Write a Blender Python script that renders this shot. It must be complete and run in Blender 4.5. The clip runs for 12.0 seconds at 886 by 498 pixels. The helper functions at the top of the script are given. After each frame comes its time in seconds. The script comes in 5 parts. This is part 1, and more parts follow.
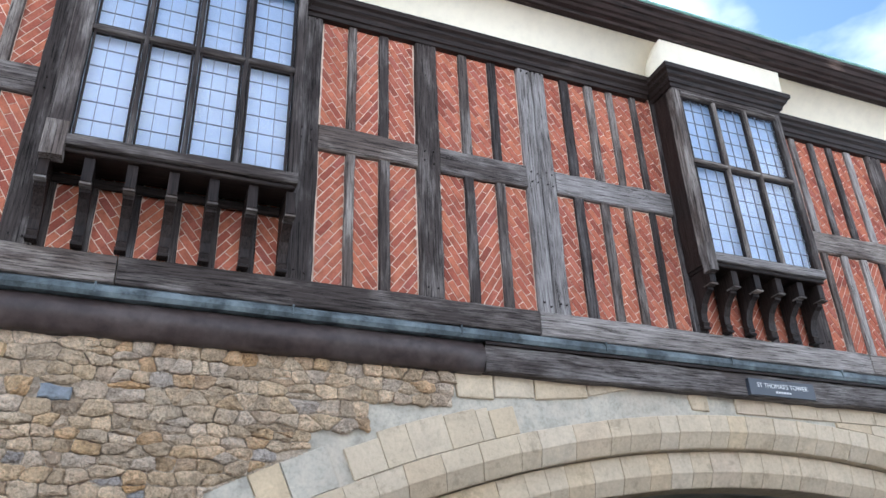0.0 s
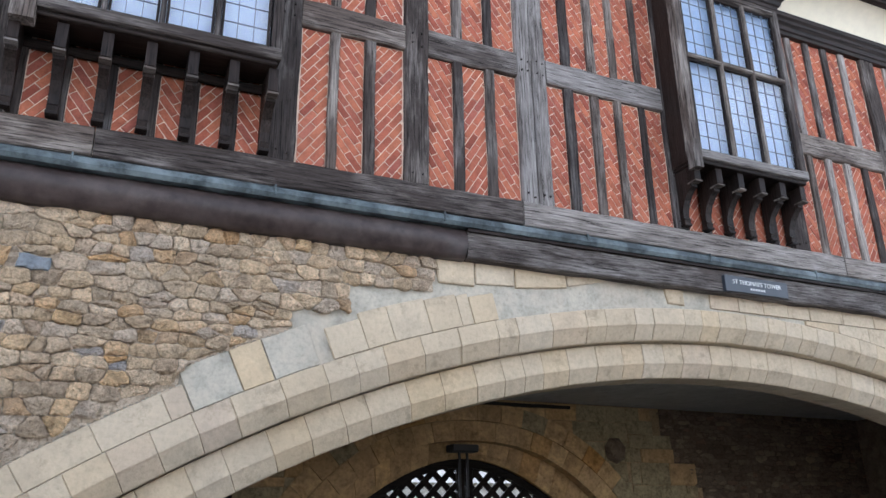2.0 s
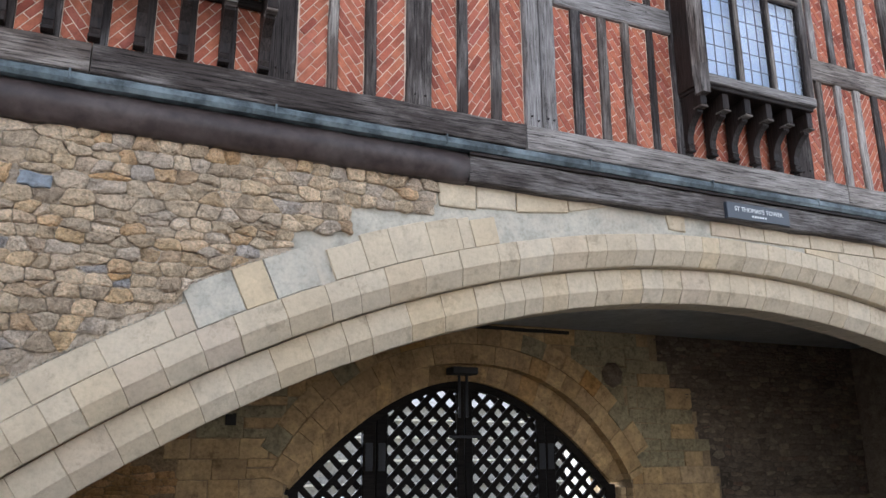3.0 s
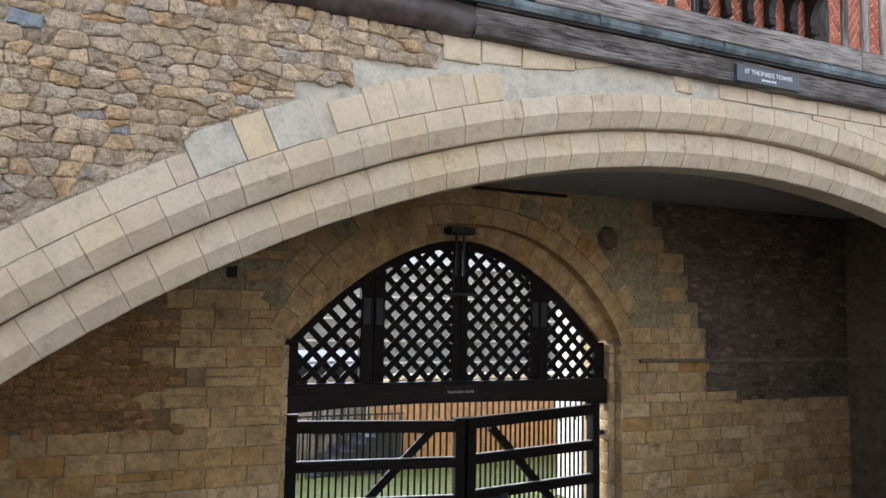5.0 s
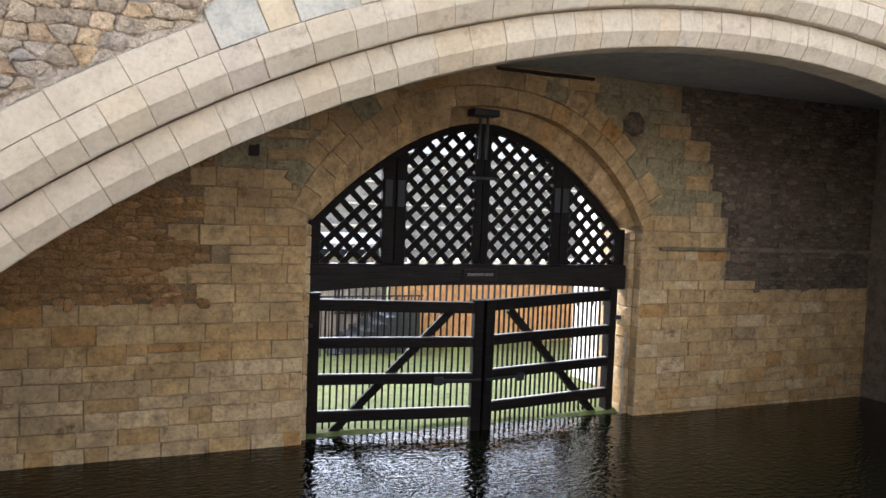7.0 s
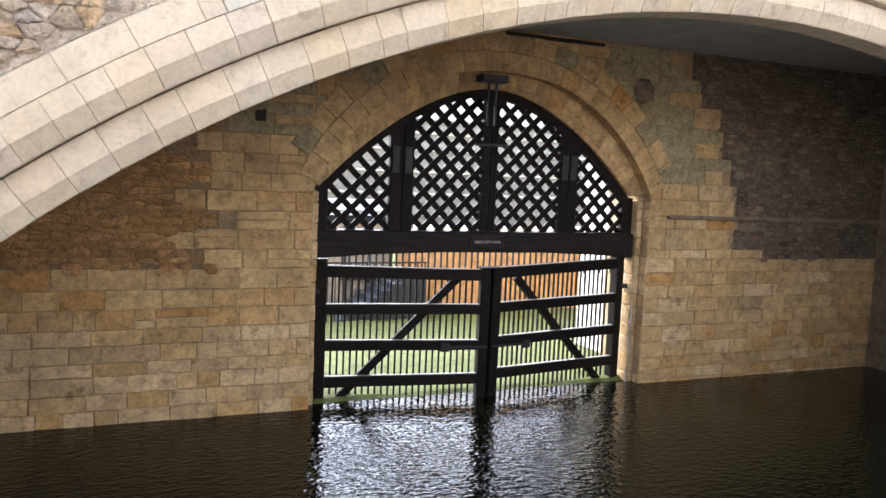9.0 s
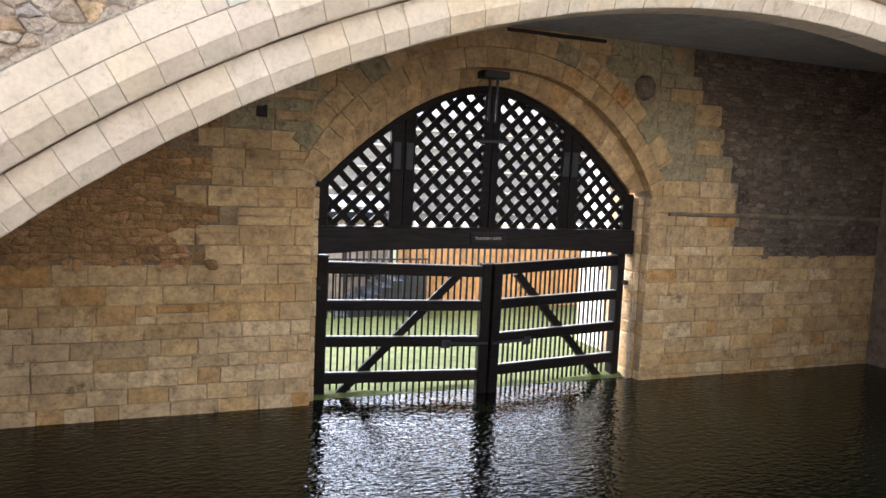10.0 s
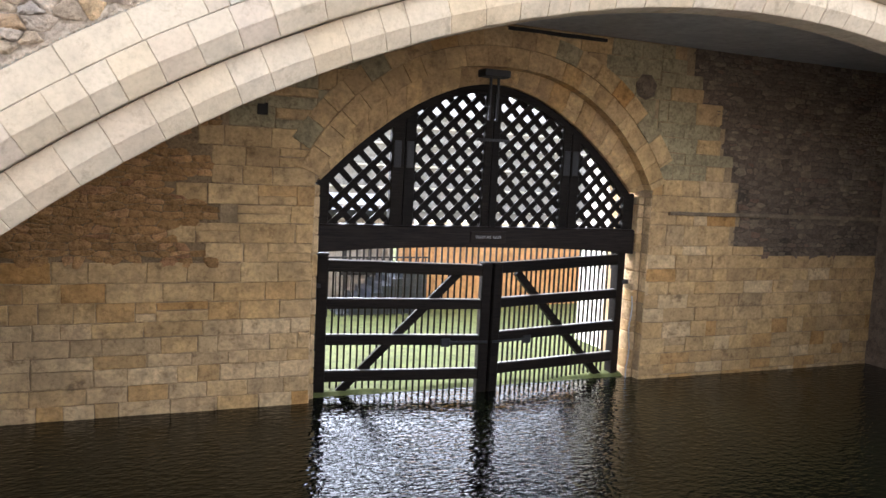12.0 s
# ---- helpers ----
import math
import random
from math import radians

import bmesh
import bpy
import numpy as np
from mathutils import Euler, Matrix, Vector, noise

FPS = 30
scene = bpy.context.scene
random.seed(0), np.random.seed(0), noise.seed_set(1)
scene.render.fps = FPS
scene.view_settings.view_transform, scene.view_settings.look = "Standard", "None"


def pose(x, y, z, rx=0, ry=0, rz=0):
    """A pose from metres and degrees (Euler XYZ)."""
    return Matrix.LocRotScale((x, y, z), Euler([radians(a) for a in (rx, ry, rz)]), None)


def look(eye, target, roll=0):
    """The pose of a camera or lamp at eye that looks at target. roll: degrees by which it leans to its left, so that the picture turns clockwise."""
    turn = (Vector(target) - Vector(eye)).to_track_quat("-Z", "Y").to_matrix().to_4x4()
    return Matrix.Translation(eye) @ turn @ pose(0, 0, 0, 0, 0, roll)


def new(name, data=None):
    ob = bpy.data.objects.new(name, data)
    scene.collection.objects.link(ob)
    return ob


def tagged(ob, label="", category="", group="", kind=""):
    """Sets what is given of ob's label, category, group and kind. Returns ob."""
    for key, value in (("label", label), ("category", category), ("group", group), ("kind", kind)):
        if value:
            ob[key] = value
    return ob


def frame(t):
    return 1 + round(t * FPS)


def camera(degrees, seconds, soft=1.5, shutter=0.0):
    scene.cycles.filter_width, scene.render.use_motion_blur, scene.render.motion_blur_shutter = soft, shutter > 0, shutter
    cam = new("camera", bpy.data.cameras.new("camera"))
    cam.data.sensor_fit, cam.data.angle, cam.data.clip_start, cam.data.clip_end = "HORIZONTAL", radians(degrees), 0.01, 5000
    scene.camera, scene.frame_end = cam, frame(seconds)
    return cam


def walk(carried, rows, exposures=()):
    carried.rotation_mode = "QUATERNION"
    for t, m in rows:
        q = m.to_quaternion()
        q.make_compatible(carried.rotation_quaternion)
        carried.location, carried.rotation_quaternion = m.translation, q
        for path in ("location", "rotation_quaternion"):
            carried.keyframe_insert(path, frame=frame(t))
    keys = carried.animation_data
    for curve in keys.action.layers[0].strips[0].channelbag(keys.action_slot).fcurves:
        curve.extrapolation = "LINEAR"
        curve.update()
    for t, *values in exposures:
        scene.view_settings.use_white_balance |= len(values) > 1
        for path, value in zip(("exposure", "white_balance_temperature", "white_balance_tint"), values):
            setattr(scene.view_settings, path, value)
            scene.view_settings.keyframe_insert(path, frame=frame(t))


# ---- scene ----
cam = camera(59.0, 12.0)
PATH = [
    (0.0, pose(0.029, -0.190, 4.191, 117.33, 2.03, -22.05)),
    (0.5, pose(0.032, -0.166, 4.167, 115.74, 1.57, -22.41)),
    (1.0, pose(0.031, -0.133, 4.149, 113.79, 0.99, -23.08)),
    (1.5, pose(0.051, -0.118, 4.104, 112.56, 0.82, -23.67)),
    (2.0, pose(0.044, -0.070, 4.069, 110.00, 0.84, -24.07)),
    (2.5, pose(0.059, -0.071, 4.025, 106.81, 0.69, -23.89)),
    (3.0, pose(0.056, -0.054, 3.998, 104.86, 0.26, -24.10)),
    (5.0, pose(0.017, 0.007, 3.912, 95.03, -1.02, -24.65)),
    (5.5, pose(0.006, 0.014, 3.879, 93.13, -1.35, -23.69)),
    (6.0, pose(-0.020, 0.051, 3.873, 90.60, -1.83, -22.82)),
    (6.5, pose(-0.014, 0.072, 3.854, 88.49, -1.92, -23.25)),
    (7.0, pose(-0.005, 0.062, 3.821, 86.85, -2.18, -23.27)),
    (9.0, pose(-0.032, 0.104, 3.821, 84.41, -2.56, -22.90)),
    (9.5, pose(-0.030, 0.099, 3.838, 84.13, -2.53, -22.83)),
    (10.0, pose(-0.041, 0.112, 3.805, 84.21, -2.65, -22.88)),
    (10.5, pose(-0.035, 0.111, 3.825, 84.33, -2.53, -22.91)),
    (11.0, pose(-0.033, 0.093, 3.795, 84.29, -2.54, -22.85)),
    (11.5, pose(-0.027, 0.089, 3.791, 84.29, -2.72, -22.78)),
    (12.0, pose(-0.049, 0.113, 3.812, 84.07, -2.87, -22.88)),
]
EXPOSURES = [(0.0, 0.03, 5530, 11), (3.0, -0.06, 5740, 12), (5.0, -0.04, 5920, 12), (6.0, 0.08, 5900, 12), (7.0, 0.44, 5930, 14), (8.8, 0.80, 6030, 16), (12.0, 0.80, 6030, 16)]
walk(cam, PATH, EXPOSURES)

# ---- light ----
SUN_FROM = Vector((-0.34, 0.80, 0.56)).normalized()
world = bpy.data.worlds.new("sky")
scene.world = world
world.use_nodes = True
wn, wl = world.node_tree.nodes, world.node_tree.links
wn.clear()
w_out = wn.new("ShaderNodeOutputWorld")
w_bg = wn.new("ShaderNodeBackground")
w_sky = wn.new("ShaderNodeTexSky")
w_sky.sky_type, w_sky.sun_disc = "NISHITA", False
w_sky.sun_elevation = math.asin(SUN_FROM.z)
w_sky.sun_rotation = math.atan2(SUN_FROM.x, SUN_FROM.y)
w_sky.dust_density, w_sky.air_density, w_sky.ozone_density = 4.0, 1.0, 0.3
w_co = wn.new("ShaderNodeTexCoord")
w_map = wn.new("ShaderNodeMapping")
w_map.inputs["Scale"].default_value = (1.0, 1.0, 2.2)
w_noise = wn.new("ShaderNodeTexNoise")
w_noise.inputs["Scale"].default_value, w_noise.inputs["Detail"].default_value = 3.2, 6
w_ramp = wn.new("ShaderNodeValToRGB")
w_ramp.color_ramp.elements[0].position, w_ramp.color_ramp.elements[1].position = 0.40, 0.66
w_mix = wn.new("ShaderNodeMix")
w_mix.data_type = "RGBA"
w_mix.inputs[7].default_value = (20.0, 20.2, 20.6, 1)
wl.new(w_co.outputs["Generated"], w_map.inputs[0])
wl.new(w_map.outputs[0], w_noise.inputs["Vector"])
wl.new(w_noise.outputs[0], w_ramp.inputs[0])
w_sep = wn.new("ShaderNodeSeparateXYZ")
w_haze = wn.new("ShaderNodeMapRange")
w_haze.inputs[1].default_value, w_haze.inputs[2].default_value, w_haze.inputs[3].default_value, w_haze.inputs[4].default_value = 0.10, 0.46, 0.9, 0.0
w_veil = wn.new("ShaderNodeMix")
w_veil.data_type = "RGBA"
w_veil.inputs[7].default_value = (36.0, 36.5, 37.0, 1)
w_tone = wn.new("ShaderNodeMix")
w_tone.data_type, w_tone.blend_type = "RGBA", "MULTIPLY"
w_tone.inputs[0].default_value = 1.0
w_tone.inputs[7].default_value = (2.2, 2.65, 2.65, 1)
wl.new(w_co.outputs["Generated"], w_sep.inputs[0])
wl.new(w_sep.outputs[2], w_haze.inputs[0])
wl.new(w_haze.outputs[0], w_veil.inputs[0])
wl.new(w_ramp.outputs[0], w_mix.inputs[0])
wl.new(w_sky.outputs[0], w_tone.inputs[6])
wl.new(w_tone.outputs[2], w_mix.inputs[6])
wl.new(w_mix.outputs[2], w_veil.inputs[6])
# the hazy glare of the sky round the sun
w_dot = wn.new("ShaderNodeVectorMath")
w_dot.operation = "DOT_PRODUCT"
w_dot.inputs[1].default_value = SUN_FROM
w_near = wn.new("ShaderNodeMapRange")
w_near.inputs[1].default_value, w_near.inputs[2].default_value = 0.55, 1.0
w_glare = wn.new("ShaderNodeMix")
w_glare.data_type, w_glare.blend_type = "RGBA", "ADD"
w_glare.inputs[7].default_value = (80.0, 84.0, 94.0, 1)
wl.new(w_co.outputs["Generated"], w_dot.inputs[0])
wl.new(w_dot.outputs["Value"], w_near.inputs[0])
wl.new(w_near.outputs[0], w_glare.inputs[0])
wl.new(w_veil.outputs[2], w_glare.inputs[6])
wl.new(w_glare.outputs[2], w_bg.inputs[0])
w_bg.inputs[1].default_value = 0.11
wl.new(w_bg.outputs[0], w_out.inputs[0])
sun = new("sun", bpy.data.lights.new("sun", "SUN"))
sun.data.energy, sun.data.angle, sun.data.color = 3.0, radians(0.6), (1.0, 0.93, 0.82)
sun.matrix_world = look(SUN_FROM * 60, (0, 0, 0))


# ---- materials ----
def material(name, rough=0.8, metal=0.0):
    m = bpy.data.materials.new(name)
    m.use_nodes = True
    b = m.node_tree.nodes["Principled BSDF"]
    b.inputs["Roughness"].default_value, b.inputs["Metallic"].default_value = rough, metal
    return m, m.node_tree.nodes, m.node_tree.links, b


def noise_node(n, l, scale, detail=5.0, stretch=(1, 1, 1), rough=0.55, shift=None, world=False):
    co, mp, tx = n.new("ShaderNodeTexCoord"), n.new("ShaderNodeMapping"), n.new("ShaderNodeTexNoise")
    mp.inputs["Scale"].default_value = stretch
    l.new(n.new("ShaderNodeNewGeometry").outputs["Position"] if world else co.outputs["Object"], mp.inputs[0])
    vec = mp.outputs[0]
    if shift is not None:
        add = n.new("ShaderNodeVectorMath")
        l.new(vec, add.inputs[0])
        l.new(shift, add.inputs[1])
        vec = add.outputs[0]
    l.new(vec, tx.inputs["Vector"])
    tx.inputs["Scale"].default_value, tx.inputs["Detail"].default_value = scale, detail
    tx.inputs["Roughness"].default_value = rough
    return tx.outputs[0]


def ramp(n, l, fac, stops):
    r = n.new("ShaderNodeValToRGB")
    e = r.color_ramp.elements
    e[0].position, e[0].color = stops[0][0], (*stops[0][1], 1)
    e[1].position, e[1].color = stops[-1][0], (*stops[-1][1], 1)
    for p, c in stops[1:-1]:
        k = e.new(p)
        k.color = (*c, 1)
    l.new(fac, r.inputs[0])
    return r.outputs[0]


def blend(n, l, fac, a, b, mode="MIX"):
    m = n.new("ShaderNodeMix")
    m.data_type, m.blend_type = "RGBA", mode
    for sock, v in ((m.inputs[0], fac), (m.inputs[6], a), (m.inputs[7], b)):
        if hasattr(v, "links"):
            l.new(v, sock)
        else:
            sock.default_value = v if isinstance(v, float) else (*v, 1)
    return m.outputs[2]


def bump(n, l, b, height, strength=0.4, distance=0.01):
    k = n.new("ShaderNodeBump")
    k.inputs["Strength"].default_value, k.inputs["Distance"].default_value = strength, distance
    l.new(height, k.inputs["Height"])
    l.new(k.outputs[0], b.inputs["Normal"])


def per_piece(n, l, island=False):
    if island:
        return n.new("ShaderNodeNewGeometry").outputs["Random Per Island"]
    return n.new("ShaderNodeObjectInfo").outputs["Random"]


def stone_material(name, tones, stain=(0.16, 0.15, 0.13), stain_at=(0.56, 0.72), stain_amount=0.6, grain=38.0, relief=0.5, island=False, rough=0.88, mottle=0.55, pits=0.0, chips=0.0):
    """Stone whose tone differs from piece to piece, with grain, blotches and grey weathering."""
    m, n, l, b = material(name, rough)
    b.inputs["Specular IOR Level"].default_value = 0.3
    rnd = per_piece(n, l, island)
    tone = ramp(n, l, rnd, tones)
    mul = n.new("ShaderNodeMath")
    mul.operation = "MULTIPLY"
    mul.inputs[1].default_value = 40.0
    l.new(rnd, mul.inputs[0])
    comb = n.new("ShaderNodeCombineXYZ")
    l.new(mul.outputs[0], comb.inputs[0])
    blot = noise_node(n, l, 5.0, 6, shift=comb.outputs[0])
    fine = noise_node(n, l, grain, 8, rough=0.65, world=True)
    wide = noise_node(n, l, 1.3, 5, world=True)
    c = blend(n, l, mottle, tone, ramp(n, l, blot, [(0.34, (0.45, 0.43, 0.41)), (0.5, (1.0, 0.98, 0.95)), (0.66, (1.42, 1.4, 1.34))]), "MULTIPLY")
    c = blend(n, l, 0.9 * mottle, c, ramp(n, l, fine, [(0.34, (0.42, 0.40, 0.38)), (0.5, (1.0, 1.0, 1.0)), (0.68, (1.38, 1.38, 1.38))]), "MULTIPLY")
    sm = n.new("ShaderNodeMapRange")
    sm.inputs[1].default_value, sm.inputs[2].default_value = stain_at
    sm.inputs[4].default_value = stain_amount
    mixn = n.new("ShaderNodeMath")
    mixn.operation = "ADD"
    half = n.new("ShaderNodeMath")
    half.operation = "MULTIPLY"
    half.inputs[1].default_value = 0.35
    l.new(blot, half.inputs[0])
    w2 = n.new("ShaderNodeMath")
    w2.operation = "MULTIPLY"
    w2.inputs[1].default_value = 0.65
    l.new(wide, w2.inputs[0])
    l.new(half.outputs[0], mixn.inputs[0])
    l.new(w2.outputs[0], mixn.inputs[1])
    l.new(mixn.outputs[0], sm.inputs[0])
    c = blend(n, l, sm.outputs[0], c, stain)
    if pits:
        hole = noise_node(n, l, 3.4, 9, rough=0.72, world=True)
        c = blend(n, l, pits, c, ramp(n, l, hole, [(0.33, (0.30, 0.27, 0.24)), (0.39, (0.66, 0.62, 0.58)), (0.44, (1.0, 1.0, 1.0))]), "MULTIPLY")
    l.new(c, b.inputs["Base Color"])
    hsum = n.new("ShaderNodeMath")
    hsum.operation = "ADD"
    l.new(blot, hsum.inputs[0])
    l.new(fine, hsum.inputs[1])
    height = hsum.outputs[0]
    if chips:
        rough_face = noise_node(n, l, 13.0, 6, rough=0.7, world=True)
        deep = n.new("ShaderNodeMath")
        deep.operation = "MULTIPLY_ADD"
        deep.inputs[1].default_value = chips
        l.new(rough_face, deep.inputs[0])
        l.new(height, deep.inputs[2])
        height = deep.outputs[0]
        c = blend(n, l, 0.6, c, ramp(n, l, rough_face, [(0.36, (0.48, 0.45, 0.42)), (0.46, (1.0, 0.99, 0.97)), (0.62, (1.18, 1.17, 1.15))]), "MULTIPLY")
        l.new(c, b.inputs["Base Color"])
    bump(n, l, b, height, relief, 0.024 if chips > 4 else 0.012)
    return m


def wood_material(name, axis, dark, mid, pale, pale_at=(0.6, 0.75), rough=0.75, relief=0.5):
    """Old oak with long grain, checks and silvery bare patches; axis 0, 1 or 2 is the way of the grain."""
    m, n, l, b = material(name, rough)
    b.inputs["Specular IOR Level"].default_value = 0.15
    st = [1.0, 1.0, 1.0]
    st[axis] = 0.06
    rnd = per_piece(n, l)
    mul = n.new("ShaderNodeMath")
    mul.operation = "MULTIPLY"
    mul.inputs[1].default_value = 30.0
    l.new(rnd, mul.inputs[0])
    comb = n.new("ShaderNodeCombineXYZ")
    l.new(mul.outputs[0], comb.inputs[axis])
    grain = noise_node(n, l, 42.0, 7, tuple(st), 0.7, comb.outputs[0])
    st2 = [1.0, 1.0, 1.0]
    st2[axis] = 0.3
    patch = noise_node(n, l, 3.6, 7, tuple(st2), 0.6, comb.outputs[0])
    c = ramp(n, l, grain, [(0.34, dark), (0.48, mid), (0.66, tuple(1.5 * v for v in mid))])
    mr = n.new("ShaderNodeMapRange")
    mr.inputs[1].default_value, mr.inputs[2].default_value = pale_at
    l.new(patch, mr.inputs[0])
    pc = ramp(n, l, grain, [(0.36, mid), (0.64, pale)])
    c = blend(n, l, mr.outputs[0], c, pc)
    st3 = [1.0, 1.0, 1.0]
    st3[axis] = 0.025
    crack = noise_node(n, l, 70.0, 4, tuple(st3), 0.6, comb.outputs[0])
    c = blend(n, l, 1.0, c, ramp(n, l, crack, [(0.35, (0.12, 0.11, 0.10)), (0.41, (0.82, 0.81, 0.80)), (0.6, (1.0, 1.0, 1.0)), (0.72, (1.35, 1.3, 1.28))]), "MULTIPLY")
    shade = ramp(n, l, rnd, [(0.0, (0.72, 0.72, 0.74)), (1.0, (1.2, 1.15, 1.1))])
    c = blend(n, l, 1.0, c, shade, "MULTIPLY")
    l.new(c, b.inputs["Base Color"])
    hs = n.new("ShaderNodeMath")
    hs.operation = "ADD"
    l.new(grain, hs.inputs[0])
    l.new(crack, hs.inputs[1])
    bump(n, l, b, hs.outputs[0], relief, 0.012)
    return m


OAK = [wood_material("weathered_oak_%s" % "xyz"[a], a, (0.012, 0.009, 0.008), (0.046, 0.038, 0.035), (0.24, 0.222, 0.21), (0.48, 0.66)) for a in range(3)]
OAK_GREY = [wood_material("silvered_oak_%s" % "xyz"[a], a, (0.016, 0.012, 0.010), (0.085, 0.070, 0.062), (0.34, 0.315, 0.29), (0.43, 0.60)) for a in range(3)]
# silvered oak, paler again where it carries the brighter light of the east half
OAK_SILVER_LIT = [wood_material("bleached_oak_%s" % "xyz"[a], a, (0.03, 0.024, 0.02), (0.19, 0.17, 0.155), (0.46, 0.43, 0.40), (0.36, 0.54)) for a in range(3)]
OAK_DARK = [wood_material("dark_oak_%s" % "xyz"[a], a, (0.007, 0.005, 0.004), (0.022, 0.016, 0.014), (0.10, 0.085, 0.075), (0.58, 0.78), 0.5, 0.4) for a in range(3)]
EAVES_OAK = wood_material("worn_brown_eaves", 0, (0.010, 0.007, 0.006), (0.036, 0.024, 0.021), (0.30, 0.22, 0.18), (0.60, 0.72), 0.6, 0.3)
GATE_WOOD = wood_material("black_gate_timber", 0, (0.004, 0.003, 0.0024), (0.010, 0.0075, 0.0058), (0.026, 0.019, 0.014), (0.55, 0.78), 0.6, 0.3)
GATE_WOOD.node_tree.nodes["Principled BSDF"].inputs["Specular IOR Level"].default_value = 0.12
# pale tone for the sun glare along the tops of the gate rails
GLARE_CAP = stone_material("pale_glare_capping", [(0.0, (0.350, 0.343, 0.329)), (1.0, (0.392, 0.385, 0.371))], (0.210, 0.203, 0.189), (0.5, 0.7), 0.5, 30.0, 0.3, rough=0.45)
BLUE_STONE = stone_material("slate_blue_stone", [(0.0, (0.20, 0.225, 0.255)), (1.0, (0.20, 0.225, 0.255))], (0.29, 0.29, 0.28), (0.5, 0.7), 0.5)
GATE_BROWN = wood_material("dark_brown_beam", 0, (0.008, 0.006, 0.005), (0.02, 0.014, 0.011), (0.05, 0.036, 0.027), (0.55, 0.8), 0.5, 0.3)
RUBBLE_TONES = [(0.0, (0.513, 0.402, 0.292)), (0.15, (0.648, 0.488, 0.315)), (0.3, (0.568, 0.452, 0.326)), (0.45, (0.756, 0.585, 0.404)), (0.58, (0.621, 0.391, 0.192)), (0.68, (0.568, 0.463, 0.360)), (0.8, (0.756, 0.610, 0.460)), (0.9, (0.674, 0.463, 0.249)), (0.97, (0.594, 0.476, 0.360)), (1.0, (0.405, 0.391, 0.393))]
RUBBLE, RUBBLE_JOINED = [stone_material("rubble_stone", RUBBLE_TONES, (0.36, 0.31, 0.26), (0.53, 0.68), 0.45, relief=1.0, chips=4.5, mottle=0.55, island=k) for k in (False, True)]
ASHLAR = stone_material("pale_limestone", [(0.0, (0.560, 0.458, 0.321)), (0.3, (0.590, 0.497, 0.367)), (0.55, (0.570, 0.468, 0.330)), (0.7, (0.605, 0.512, 0.381)), (0.88, (0.585, 0.458, 0.293)), (1.0, (0.555, 0.458, 0.349))], (0.430, 0.350, 0.252), (0.46, 0.72), 0.5, 20.0, relief=0.6, mottle=0.22, pits=0.38)
def tunnel_stone(name, tones, stain, **k):
    stops = [(q / (len(tones) - 1), c) for q, c in enumerate(tones)]
    return stone_material(name, stops, stain, (0.52, 0.68), 0.55, 18.0, relief=1.0, mottle=0.5, **k)


TUNNEL = tunnel_stone("tan_ashlar", [(0.397, 0.252, 0.108), (0.497, 0.335, 0.160), (0.437, 0.291, 0.142), (0.527, 0.348, 0.157), (0.458, 0.313, 0.157), (0.547, 0.373, 0.181), (0.397, 0.260, 0.126)], (0.218, 0.140, 0.062), pits=0.6)
TUNNEL_GOLD = tunnel_stone("golden_ashlar", [(0.463, 0.272, 0.100), (0.510, 0.338, 0.152), (0.427, 0.233, 0.076), (0.519, 0.360, 0.176), (0.399, 0.242, 0.100)], (0.242, 0.141, 0.056), pits=0.6)
TUNNEL_PALE = tunnel_stone("grey_tan_ashlar", [(0.536, 0.384, 0.209), (0.604, 0.441, 0.251), (0.496, 0.349, 0.186), (0.576, 0.406, 0.223), (0.362, 0.250, 0.130)], (0.309, 0.214, 0.112), pits=0.8)
TUNNEL_OLIVE = tunnel_stone("olive_grey_ashlar", [(0.30, 0.25, 0.145), (0.335, 0.28, 0.165), (0.27, 0.225, 0.13), (0.315, 0.26, 0.15)], (0.21, 0.17, 0.10), pits=0.5, chips=2.0)
FAR_STONE = stone_material("grey_river_stone", [(0.0, (0.290, 0.275, 0.254)), (1.0, (0.311, 0.295, 0.275))], (0.228, 0.207, 0.186), (0.45, 0.65), 0.6, 2.0, relief=0.3)
TUNNEL_DARK, DARK_JOINED = [stone_material("dark_rubble", [(0.0, (0.277, 0.154, 0.057)), (0.4, (0.458, 0.256, 0.101)), (0.7, (0.348, 0.194, 0.073)), (0.9, (0.557, 0.318, 0.140)), (1.0, (0.330, 0.168, 0.079))], (0.160, 0.104, 0.053), (0.5, 0.7), 0.6, relief=1.0, chips=4.0, island=k) for k in (False, True)]
# dark rubble, its tones lowered further for the weaker light on the east side
SHADED_STONE, SHADED_JOINED = [stone_material("shaded_dark_rubble", [(0.0, (0.115, 0.087, 0.062)), (0.3, (0.20, 0.15, 0.105)), (0.5, (0.14, 0.105, 0.075)), (0.7, (0.18, 0.135, 0.095)), (0.88, (0.25, 0.195, 0.132)), (1.0, (0.18, 0.11, 0.075))], (0.08, 0.062, 0.045), (0.5, 0.7), 0.6, relief=1.0, chips=4.0, island=k) for k in (False, True)]
MORTAR_SHADED = stone_material("shaded_dark_mortar", [(0.0, (0.14, 0.108, 0.078)), (1.0, (0.14, 0.108, 0.078))], (0.04, 0.03, 0.023), (0.45, 0.62), 0.8, 30.0, 1.0, chips=4.0)
